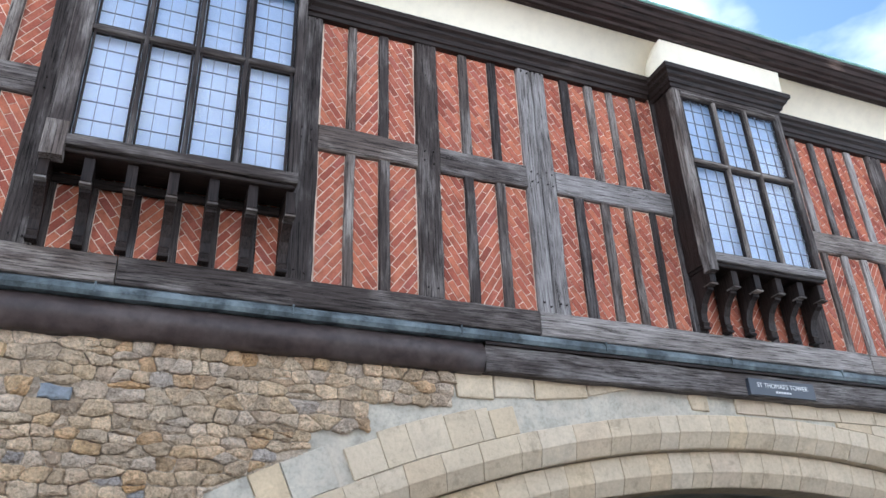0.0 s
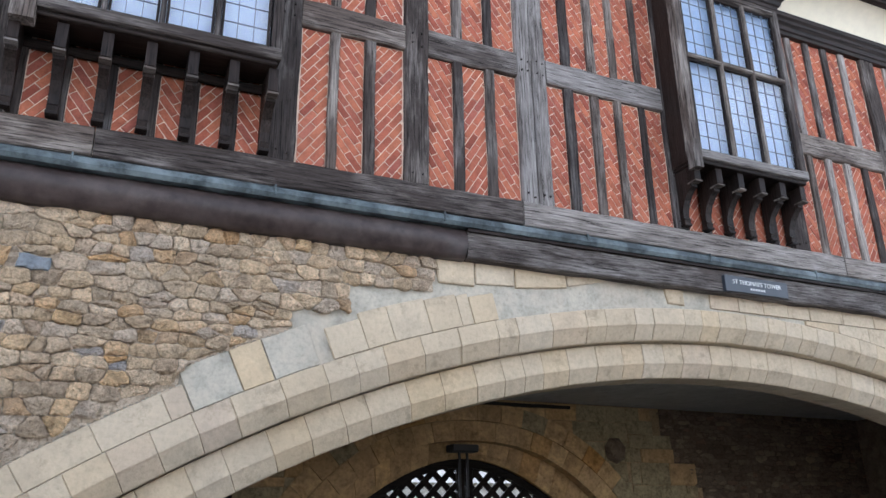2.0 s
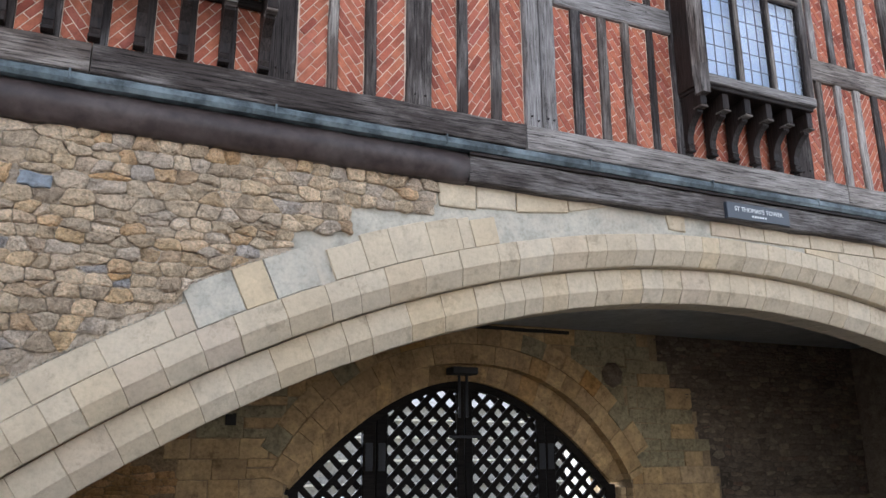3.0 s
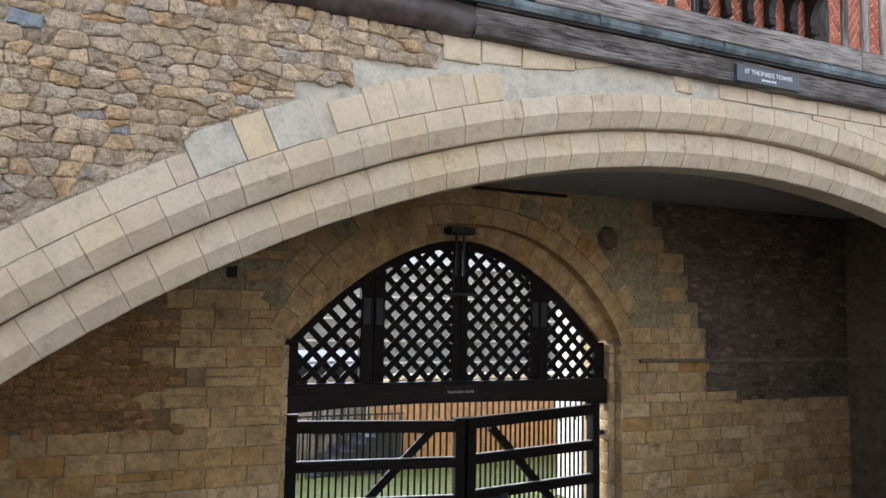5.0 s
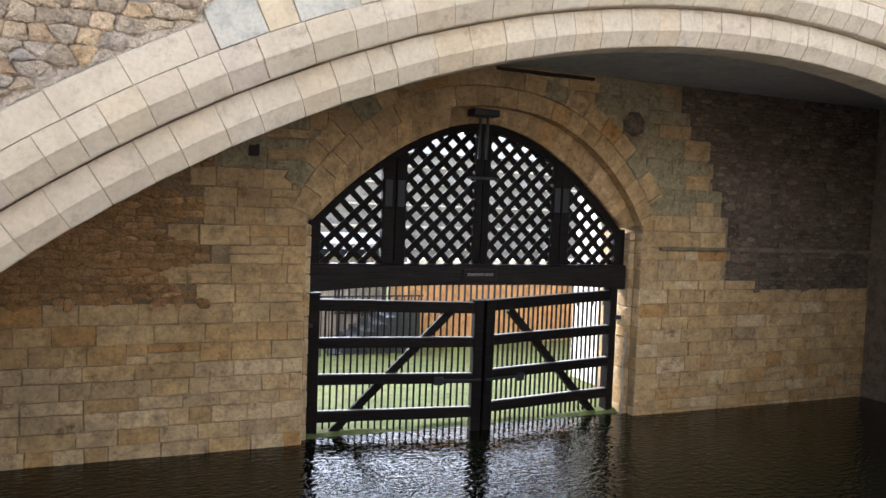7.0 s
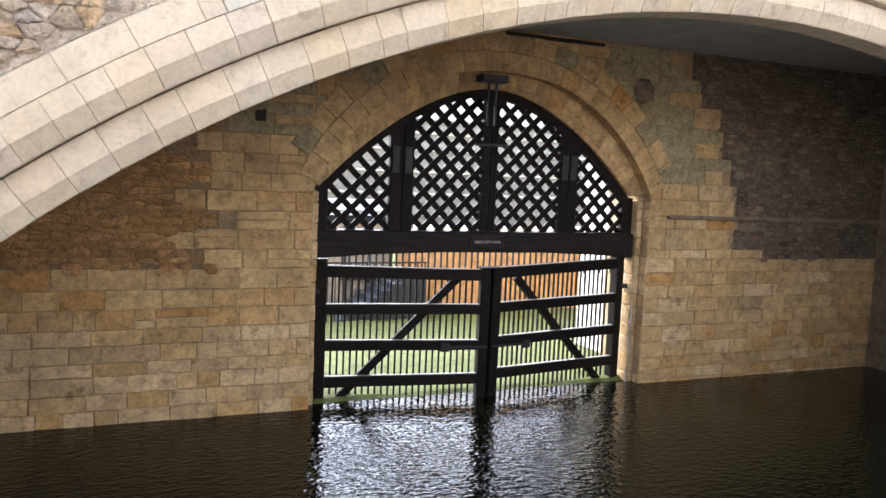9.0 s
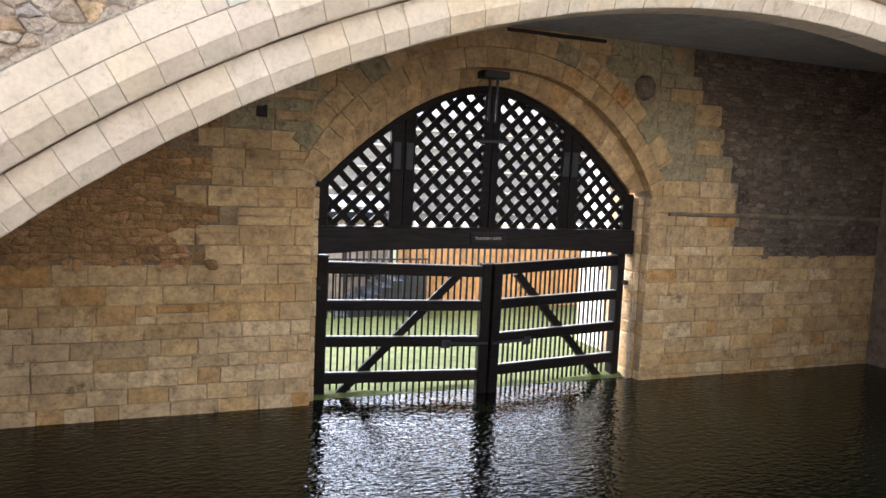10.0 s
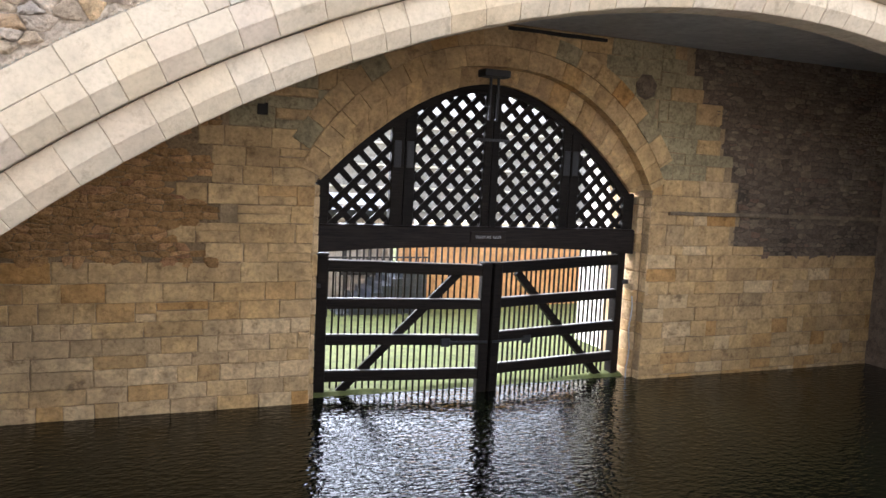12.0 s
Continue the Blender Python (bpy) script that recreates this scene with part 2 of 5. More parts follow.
BRICK = stone_material("red_brick", [(0.0, (0.267, 0.073, 0.048)), (0.3, (0.370, 0.111, 0.066)), (0.6, (0.441, 0.151, 0.083)), (0.85, (0.400, 0.128, 0.078)), (1.0, (0.293, 0.090, 0.066))], (0.472, 0.211, 0.140), (0.56, 0.72), 0.35, 55.0, 0.5, mottle=0.45)
MORTAR = stone_material("lime_mortar", [(0.0, (0.524, 0.432, 0.328)), (1.0, (0.524, 0.432, 0.328))], (0.330, 0.263, 0.206), (0.48, 0.66), 0.6, 30.0, 1.0, chips=3.0)
MORTAR_PALE = stone_material("pale_mortar", [(0.0, (0.68, 0.54, 0.43)), (1.0, (0.68, 0.54, 0.43))], (0.56, 0.40, 0.31), (0.48, 0.7), 0.5, 50.0, 0.6)
MORTAR_DARK = stone_material("dark_mortar", [(0.0, (0.346, 0.246, 0.138)), (1.0, (0.346, 0.246, 0.138))], (0.110, 0.074, 0.038), (0.48, 0.66), 0.7, 30.0, 0.9)
MORTAR_BROWN = stone_material("brown_mortar", [(0.0, (0.272, 0.185, 0.098)), (1.0, (0.272, 0.185, 0.098))], (0.129, 0.089, 0.049), (0.45, 0.62), 0.7, 30.0, 1.0, chips=4.0)
RENDER = stone_material("grey_render", [(0.0, (0.47, 0.435, 0.36)), (1.0, (0.47, 0.435, 0.36))], (0.53, 0.455, 0.355), (0.5, 0.66), 0.6, 22.0, 0.35, mottle=0.35)
PLASTER = stone_material("cream_plaster", [(0.0, (0.78, 0.71, 0.56)), (1.0, (0.78, 0.71, 0.56))], (0.73, 0.65, 0.49), (0.5, 0.8), 0.3, 9.0, 0.04, rough=0.7, mottle=0.07)
CEILING = stone_material("grey_soffit", [(0.0, (0.400, 0.394, 0.391)), (1.0, (0.400, 0.394, 0.391))], (0.250, 0.244, 0.239), (0.48, 0.7), 0.5, 9.0, 0.15, mottle=0.25)
PAVING = stone_material("lane_paving", [(0.0, (0.24, 0.215, 0.185)), (1.0, (0.28, 0.25, 0.215))], relief=0.5)
GRASS = stone_material("grass_green", [(0.0, (0.079, 0.096, 0.027)), (1.0, (0.092, 0.107, 0.031))], (0.110, 0.112, 0.041), (0.5, 0.7), 0.5, 40.0, 0.6)
WARM_WALL = stone_material("warm_brick_wall", [(0.0, (0.46, 0.26, 0.12)), (0.5, (0.52, 0.31, 0.15)), (1.0, (0.40, 0.21, 0.10))], (0.3, 0.2, 0.12), (0.5, 0.75), 0.4, relief=0.4)
HUT_GREY = stone_material("pale_grey_boards", [(0.0, (0.26, 0.25, 0.24)), (1.0, (0.36, 0.35, 0.33))], (0.2, 0.19, 0.17), (0.5, 0.7), 0.4)
PALE_WALL = stone_material("sunlit_pale_stone", [(0.0, (0.66, 0.62, 0.54)), (1.0, (0.74, 0.70, 0.62))], (0.5, 0.46, 0.4), (0.52, 0.75), 0.4, relief=0.3)
LEAD = stone_material("blue_green_lead", [(0.0, (0.062, 0.078, 0.086)), (1.0, (0.078, 0.098, 0.108))], (0.20, 0.235, 0.245), (0.49, 0.62), 0.75, 16.0, 0.4, rough=0.55, mottle=0.8)
LEAD_BROWN = stone_material("brown_lead_roll", [(0.0, (0.055, 0.040, 0.037)), (1.0, (0.06, 0.044, 0.04))], (0.12, 0.10, 0.09), (0.5, 0.66), 0.5, 12.0, 0.12, rough=0.42, mottle=0.5)
COPPER = stone_material("green_copper", [(0.0, (0.22, 0.42, 0.36)), (1.0, (0.28, 0.48, 0.42))], (0.16, 0.25, 0.22), (0.5, 0.7), 0.6, 18.0, 0.3, rough=0.6)
# blue-white tone for the even sheen of the sky on the panes
PANE_SKY = stone_material("pane_sky_tone", [(0.0, (0.70, 0.78, 0.91)), (1.0, (0.73, 0.80, 0.92))], (0.55, 0.66, 0.86), (0.5, 0.72), 0.5, 3.0, 0.02, rough=0.6, mottle=0.1)
IRON, _n, _l, _b = material("black_iron", 0.6)
_b.inputs["Base Color"].default_value = (0.012, 0.012, 0.013, 1)
CAME, _n, _l, _b = material("lead_came", 0.5, 0.5)
_b.inputs["Base Color"].default_value = (0.20, 0.22, 0.27, 1)
STEEL, _n, _l, _b = material("galvanised_steel", 0.35, 0.9)
_b.inputs["Base Color"].default_value = (0.45, 0.46, 0.47, 1)
SIGN, _n, _l, _b = material("slate_sign", 0.4)
_b.inputs["Base Color"].default_value = (0.035, 0.042, 0.055, 1)
LETTER, _n, _l, _b = material("white_lettering", 0.6)
_b.inputs["Base Color"].default_value = (0.75, 0.75, 0.74, 1)
HOLE, _n, _l, _b = material("dark_void", 0.9)
_b.inputs["Base Color"].default_value = (0.02, 0.017, 0.013, 1)
GLASS, _n, _l, _b = material("old_window_glass", 0.03)
_b.inputs["Base Color"].default_value = (0.9, 0.94, 1.0, 1)
_b.inputs["Transmission Weight"].default_value = 1.0
_b.inputs["IOR"].default_value = 1.55
bump(_n, _l, _b, noise_node(_n, _l, 7.0, 2), 0.08, 0.02)
WATER, _n, _l, _b = material("dark_water", 0.03)
_b.inputs["Specular IOR Level"].default_value = 0.34
_b.inputs["Base Color"].default_value = (0.004, 0.0045, 0.002, 1)
_b.inputs["IOR"].default_value = 1.33
_w1 = noise_node(_n, _l, 8.0, 1.0, (0.8, 1.3, 1.0))
_w2 = noise_node(_n, _l, 17.0, 1.0, (0.75, 1.3, 1.0))
_ws = _n.new("ShaderNodeMath")
_ws.operation = "MULTIPLY_ADD"
_ws.inputs[1].default_value = 0.38
_l.new(_w2, _ws.inputs[0])
_l.new(_w1, _ws.inputs[2])
bump(_n, _l, _b, _ws.outputs[0], 1.0, 0.013)


# ---- building tools ----
def link(name, mesh, mat, parent=None, label=""):
    ob = new(name, mesh)
    if mat and not mesh.materials:
        mesh.materials.append(mat)
    ob.parent = parent
    if label:
        ob["label"] = label
    return ob


def part(name, bm, mat, parent=None, label="", smooth=False):
    mesh = bpy.data.meshes.new(name)
    bm.normal_update()
    bm.to_mesh(mesh)
    bm.free()
    if smooth:
        for p in mesh.polygons:
            p.use_smooth = True
    return link(name, mesh, mat, parent, label)


def empty(name, label, category, kind="", group="", at=(0, 0, 0)):
    ob = new(name)
    ob.location = at
    return tagged(ob, label, category, group, kind)


def box(x0, x1, y0, y1, z0, z1, bevel=0.006):
    bm = bmesh.new()
    bmesh.ops.create_cube(bm, size=1)
    bmesh.ops.transform(bm, matrix=Matrix.LocRotScale(((x0 + x1) / 2, (y0 + y1) / 2, (z0 + z1) / 2), None, (x1 - x0, y1 - y0, z1 - z0)), verts=bm.verts)
    if bevel:
        bmesh.ops.bevel(bm, geom=bm.edges[:], offset=bevel, segments=1, affect="EDGES")
    return bm


def timber(x0, x1, y0, y1, z0, z1, wobble=0.008, bevel=0.012, step=0.25):
    """A hewn beam: its long edges waver a little."""
    bm = bmesh.new()
    size = (x1 - x0, y1 - y0, z1 - z0)
    axis = size.index(max(size))
    cuts = max(1, int(size[axis] / step))
    lo, hi = (x0, y0, z0), (x1, y1, z1)
    o = [a for a in range(3) if a != axis]
    c = min(bevel, 0.25 * min(size[a] for a in o))
    rings = []
    for i in range(cuts + 1):
        t = lo[axis] + size[axis] * i / cuts
        ring = []
        for (u, v) in ((lo[o[0]] + c, lo[o[1]]), (hi[o[0]] - c, lo[o[1]]), (hi[o[0]], lo[o[1]] + c), (hi[o[0]], hi[o[1]] - c), (hi[o[0]] - c, hi[o[1]]), (lo[o[0]] + c, hi[o[1]]), (lo[o[0]], hi[o[1]] - c), (lo[o[0]], lo[o[1]] + c)):
            p = [0, 0, 0]
            p[axis], p[o[0]], p[o[1]] = t, u, v
            w = noise.noise_vector(Vector((p[0] * 2.3 + x0, p[1] * 2.3 + 7 * z0, p[2] * 2.3)) * 1.3) * wobble
            w[axis] = 0
            ring.append(bm.verts.new(Vector(p) + w))
        rings.append(ring)
    for a, b in zip(rings, rings[1:]):
        for k in range(8):
            bm.faces.new((a[k], a[(k + 1) % 8], b[(k + 1) % 8], b[k]))
    bm.faces.new(rings[0])
    bm.faces.new(rings[-1])
    bmesh.ops.recalc_face_normals(bm, faces=bm.faces[:])
    return bm


def extrude_x(profile, x0, x1, step=0.0, wobble=0.0):
    """A moulding along x from a closed (y, z) profile."""
    bm = bmesh.new()
    k = max(1, int((x1 - x0) / step)) if step else 1
    rings = []
    for i in range(k + 1):
        x = x0 + (x1 - x0) * i / k
        rings.append([bm.verts.new(Vector((x, y, z)) + Vector((0, 1, 1)) * wobble * noise.noise(Vector((x * 1.7, y * 3, z * 3)))) for y, z in profile])
    m = len(profile)
    for a, b in zip(rings, rings[1:]):
        for j in range(m):
            bm.faces.new((a[j], a[(j + 1) % m], b[(j + 1) % m], b[j]))
    bm.faces.new(rings[0])
    bm.faces.new(rings[-1])
    bmesh.ops.recalc_face_normals(bm, faces=bm.faces[:])
    return bm


def clip(poly, axis, limit, keep_less):
    out = []
    for a, b in zip(poly, poly[1:] + poly[:1]):
        ina, inb = ((a[axis] <= limit) == keep_less), ((b[axis] <= limit) == keep_less)
        if ina:
            out.append(a)
        if ina != inb:
            t = (limit - a[axis]) / (b[axis] - a[axis])
            out.append((a[0] + t * (b[0] - a[0]), a[1] + t * (b[1] - a[1])))
    return out


def area(poly):
    return 0.5 * sum(a[0] * b[1] - b[0] * a[1] for a, b in zip(poly, poly[1:] + poly[:1]))


def slab_mesh(name, poly, y_back, y_front, inset, mat, dome=0.0):
    """A stone or brick in the x-z plane with chamfered front arrises; dome pushes the middle of its face out."""
    if area(poly) < 0:
        poly = poly[::-1]
    cx, cz = sum(p[0] for p in poly) / len(poly), sum(p[1] for p in poly) / len(poly)
    k = len(poly)
    v = [(x - cx, y_back, z - cz) for x, z in poly]
    v += [(x - cx, y_front + inset, z - cz) for x, z in poly]
    r = []
    for x, z in poly:
        d = max(1e-6, math.hypot(x - cx, z - cz))
        s = max(0.3, 1 - inset * 1.6 / d)
        r.append(((x - cx) * s, y_front, (z - cz) * s))
    v += r
    f = []
    for j in range(k):
        i = (j + 1) % k
        f.append((j, i, k + i, k + j))
        f.append((k + j, k + i, 2 * k + i, 2 * k + j))
    if dome:
        # a hewn face: two uneven inner rings and a knuckle off the middle
        def lifted(x, z, fall):
            p = Vector((x + cx, cx * 3, z + cz))
            return y_front - dome * fall - dome * (1.1 * noise.noise(p * 11) + 0.6 * noise.noise(p * 27))

        for s, fall in ((0.72, 0.5), (0.36, 0.7)):
            v += [(x * s, lifted(x * s, z * s, fall), z * s) for x, y, z in r]
        v.append((0, lifted(0, 0, 0.75), 0))
        for q in (2, 3):
            for j in range(k):
                i = (j + 1) % k
                f.append((q * k + j, q * k + i, (q + 1) * k + i, (q + 1) * k + j))
        f += [(4 * k + j, 4 * k + (j + 1) % k, 5 * k) for j in range(k)]
    else:
        f.append(tuple(range(2 * k, 3 * k)))
    mesh = bpy.data.meshes.new(name)
    mesh.from_pydata(v, [], f)
    mesh.materials.append(mat)
    return mesh, (cx, 0, cz)


def place(name, mesh_at, parent):
    ob = new(name, mesh_at[0])
    ob.location = mesh_at[1]
    ob.parent = parent
    return ob


def words(text, size, at, mat, parent, name="lettering"):
    cu = bpy.data.curves.new(name, "FONT")
    cu.body, cu.size, cu.align_x, cu.align_y, cu.extrude = text, size, "CENTER", "CENTER", 0.002
    cu.materials.append(mat)
    ob = new(name, cu)
    ob.matrix_world = pose(*at, 90, 0, 0)
    ob.parent = parent
    return ob


# ---- plan: the front stands at y = FRONT, the gate wall at y = BACK, water at z = 0 ----
FRONT, BACK = 7.5, 12.0
ARCH_X, ARCH_Z = 7.75, -8.5
R_IN, R_FACE, R_GROOVE, R_OUT, R_EXT, R_BAND = 14.43, 14.59, 14.87, 15.04, 15.26, 15.56
LANE = 2.3


def arch_z(r, x):
    d = r * r - (x - ARCH_X) ** 2
    return ARCH_Z + math.sqrt(d) if d > 0 else -9.0


# ---- ground, water, enclosure ----
def ground_sheet(name, x0, x1, y0, y1, z, mat, label, category, cuts=24, rough=0.02):
    bm = bmesh.new()
    bmesh.ops.create_grid(bm, x_segments=cuts, y_segments=cuts, size=0.5)
    for v in bm.verts:
        v.co = Vector((x0 + (v.co.x + 0.5) * (x1 - x0), y0 + (v.co.y + 0.5) * (y1 - y0), z))
        v.co.z += rough * noise.noise(v.co * 0.6)
    return tagged(part(name, bm, mat), label, category, kind="structure")


bm = bmesh.new()
bmesh.ops.create_grid(bm, x_segments=2, y_segments=2, size=0.5)
for v in bm.verts:
    v.co = Vector((-7 + (v.co.x + 0.5) * 31, 1.5 + (v.co.y + 0.5) * 14.5, 0))
tagged(part("water", bm, WATER), "dark still moat water with fine ripples under the arch", "water", kind="structure")
ground_sheet("lane_pavement", -60, 60, -10.0, 1.5, LANE, PAVING, "worn grey stone paving of the lane", "pavement")
ground_sheet("ground", -400, 400, 13.6, 600, 0.14, GRASS, "mown green grass in sunshine beyond the gate", "lawn", 40, 0.03)
tagged(part("retaining_wall", box(-30, 40, 1.2, 1.5, -0.5, LANE, 0.01), PAVING), "plain stone retaining wall beside the moat", "wall", kind="structure")
tagged(part("wall_lane", box(-60, 60, -10.6, -10.0, 0, 8.5, 0.02), PAVING), "plain grey stone curtain wall along the lane", "wall", kind="structure")


# ---- the front wall: arch, spandrels ----
def column_wall(x0, x1, y0, y1, low, high, step=0.25):
    """A wall standing along x whose lower and upper edges follow low(x) and high(x)."""
    bm = bmesh.new()
    k = max(1, int((x1 - x0) / step))
    cols = []
    for i in range(k + 1):
        x = x0 + (x1 - x0) * i / k
        cols.append([bm.verts.new((x, y, z)) for y, z in ((y0, low(x)), (y0, high(x)), (y1, high(x)), (y1, low(x)))])
    for a, b in zip(cols, cols[1:]):
        for j in range(4):
            bm.faces.new((a[j], a[(j + 1) % 4], b[(j + 1) % 4], b[j]))
    bm.faces.new(cols[0])
    bm.faces.new(cols[-1])
    bmesh.ops.recalc_face_normals(bm, faces=bm.faces[:])
    return bm


wall_front = empty("wall_front", "stone wall with a wide shallow arch over the moat", "wall", "structure")
part("wall_core", column_wall(-9, 25, FRONT + 0.035, 8.26, lambda x: max(-0.6, arch_z(R_OUT + 0.07, x)), lambda x: 7.06), RENDER, wall_front, "smooth grey lime render patches")


def step_x(z):
    """How far the rubble reaches towards the arch at each height."""
    for low, x in ((6.68, 3.40), (6.56, 3.36), (6.27, 2.42), (5.96, 1.80)):
        if z > low:
            return x
    return 1.80


def rubble_low(x):
    return arch_z(R_BAND if x < 0.8 else 15.70 if x < 2.1 else R_EXT + 0.02, x)


v_bed, f_bed, at_bed = [], [], {}
STEP = 0.025
for iz in range(int(3.6 / STEP), int(7.06 / STEP) + 1):
    for ix in range(int(-2.6 / STEP), int(3.45 / STEP) + 1):
        x, z = ix * STEP, iz * STEP
        if x < step_x(z) and z > rubble_low(x) - 0.03:
            p = Vector((x, 0.0, z))
            at_bed[ix, iz] = len(v_bed)
            v_bed.append((x, FRONT + 0.013 + 0.016 * noise.noise(p * 5) + 0.018 * noise.noise(p * 19), z))
for (ix, iz), a in at_bed.items():
    ring = [at_bed.get(k) for k in ((ix, iz), (ix + 1, iz), (ix + 1, iz + 1), (ix, iz + 1))]
    if None not in ring:
        f_bed.append(tuple(ring))
bed = bpy.data.meshes.new("mortar_bed")
bed.from_pydata(v_bed, [], f_bed)
link("mortar_bed", bed, MORTAR, wall_front, "rough lumpy grey mortar between the stones")


def worn(poly, gap, rng, cut=0.35):
    """Shrink a stone by its joint and knock its corners off."""
    cx, cz = sum(p[0] for p in poly) / len(poly), sum(p[1] for p in poly) / len(poly)
    q = []
    for x, z in poly:
        dx, dz = x - cx, z - cz
        q.append((cx + dx - math.copysign(min(abs(dx) * 0.5, gap * rng.uniform(0.5, 1.4)), dx), cz + dz - math.copysign(min(abs(dz) * 0.5, gap * rng.uniform(0.5, 1.4)), dz)))
    out = []
    k = len(q)
    for j in range(k):
        p, c, nx = q[j - 1], q[j], q[(j + 1) % k]
        e = rng.uniform(0.08, cut)
        d1, d2 = math.dist(p, c), math.dist(nx, c)
        s1, s2 = min(e * d1, 0.05), min(e * d2, 0.05)
        out.append((c[0] + (p[0] - c[0]) * s1 / d1, c[1] + (p[1] - c[1]) * s1 / d1))
        out.append((c[0] + (nx[0] - c[0]) * s2 / d2, c[1] + (nx[1] - c[1]) * s2 / d2))
    return out


def ragged(poly, rng, every=0.06, amount=0.011):
    """Break long edges so that the outline wanders."""
    out = []
    for a, b in zip(poly, poly[1:] + poly[:1]):
        out.append(a)
        d = math.dist(a, b)
        k = min(3, int(d / every))
        for j in range(1, k + 1):
            t = j / (k + 1)
            out.append((a[0] + t * (b[0] - a[0]) + rng.uniform(-amount, amount), a[1] + t * (b[1] - a[1]) + rng.uniform(-amount, amount)))
    return out


def lay(polys, parent, mat, y_bed, proud, inset, rng, dome=0.0, name="stone", limit=300, joined=None):
    """Each stone is a piece of its own; past the limit the rest is joined."""
    count, v_all, f_all = 0, [], []
    for poly in polys:
        y_front = y_bed - rng.uniform(*proud)
        if dome:
            poly = ragged(poly, rng, amount=min(0.011, 0.7 * dome))
        kind = mat(poly) if callable(mat) else mat
        mesh, at = slab_mesh(name, poly, y_bed + 0.02, y_front, inset, kind, dome * rng.uniform(0.3, 1.2))
        if count < limit:
            place(name, (mesh, at), parent)
            count += 1
        else:
            base = len(v_all)
            v_all += [(v.co.x + at[0], v.co.y, v.co.z + at[2]) for v in mesh.vertices]
            f_all += [tuple(base + i for i in p.vertices) for p in mesh.polygons]
            bpy.data.meshes.remove(mesh)
    if v_all:
        mesh = bpy.data.meshes.new(name + "s")
        mesh.from_pydata(v_all, [], f_all)
        tagged(link("far_" + name + "s", mesh, joined or mat, parent), kind="stuff")


# arch rings
def ring_stone(r_profile, a0, a1, mat, parent, name="voussoir", gap=0.0017, jit=0.0):
    """A voussoir: the (r, y) profile swept from angle a0 to a1 about the arch's centre."""
    r_mid = r_profile[0][0]
    g = gap / r_mid
    am = (a0 + a1) / 2
    cx, cz = ARCH_X + r_mid * math.sin(am), ARCH_Z + r_mid * math.cos(am)
    v, f = [], []
    k = len(r_profile)
    for a in (a0 + g, am, a1 - g):
        for r, y in r_profile:
            v.append((ARCH_X + r * math.sin(a) - cx, y - jit, ARCH_Z + r * math.cos(a) - cz))
    for s in range(2):
        for j in range(k):
            i = (j + 1) % k
            f.append((s * k + j, s * k + i, (s + 1) * k + i, (s + 1) * k + j))
    f += [tuple(range(k)), tuple(range(2 * k, 3 * k))[::-1]]
    mesh = bpy.data.meshes.new(name)
    mesh.from_pydata(v, [], f)
    bm = bmesh.new()
    bm.from_mesh(mesh)
    bmesh.ops.recalc_face_normals(bm, faces=bm.faces[:])
    bmesh.ops.bevel(bm, geom=bm.edges[:], offset=0.007, segments=1, affect="EDGES", clamp_overlap=True)
    for q in bm.verts:
        q.co += noise.noise_vector((q.co + Vector((cx, 0, cz))) * 5) * 0.006
    bm.to_mesh(mesh)
    bm.free()
    mesh.materials.append(mat)
    ob = new(name, mesh)
    ob.location = (cx, 0, cz)
    ob.parent = parent
    return ob


rng = random.Random(11)
arch = empty("arch_ring", "two chamfered orders of pale limestone voussoirs", "arch", "structure")
for profile, jit in (([(R_EXT, FRONT), (R_OUT + 0.012, FRONT), (R_OUT, FRONT + 0.012), (R_GROOVE + 0.012, 7.61), (R_GROOVE, 7.625), (R_GROOVE, 8.0), (R_EXT, 8.0)], 0.012),
                     ([(R_GROOVE - 0.012, 7.735), (R_FACE + 0.01, 7.735), (R_FACE, 7.745), (R_IN + 0.009, 7.835), (R_IN, 7.85), (R_IN, 8.26), (R_GROOVE - 0.012, 8.26)], 0.01)):
    a = -0.88
    while a < 0.88:
        d = rng.uniform(0.27, 0.50) / R_EXT
        ring_stone(profile, a, a + d, ASHLAR, arch, jit=rng.uniform(-jit, jit * 0.4))
        a += d
# pale mortar that fills the joints of both orders
for profile in ([(R_EXT, FRONT + 0.017), (R_OUT + 0.016, FRONT + 0.017), (R_GROOVE + 0.017, 7.628), (R_GROOVE + 0.006, 7.65), (R_GROOVE + 0.006, 7.95), (R_EXT, 7.95)],
                [(R_GROOVE - 0.02, 7.75), (R_FACE + 0.014, 7.75), (R_IN + 0.014, 7.852), (R_IN + 0.006, 7.87), (R_IN + 0.006, 8.22), (R_GROOVE - 0.02, 8.22)]):
    bm = bmesh.new()
    rings = []
    for i in range(121):
        a = -0.88 + 1.76 * i / 120
        rings.append([bm.verts.new((ARCH_X + r * math.sin(a), y, ARCH_Z + r * math.cos(a))) for r, y in profile])
    for a, b in zip(rings, rings[1:]):
        for j in range(6):
            bm.faces.new((a[j], a[(j + 1) % 6], b[(j + 1) % 6], b[j]))
    bmesh.ops.recalc_face_normals(bm, faces=bm.faces[:])
    part("joint_mortar", bm, MORTAR, arch, "lime mortar in the joints of the arch")
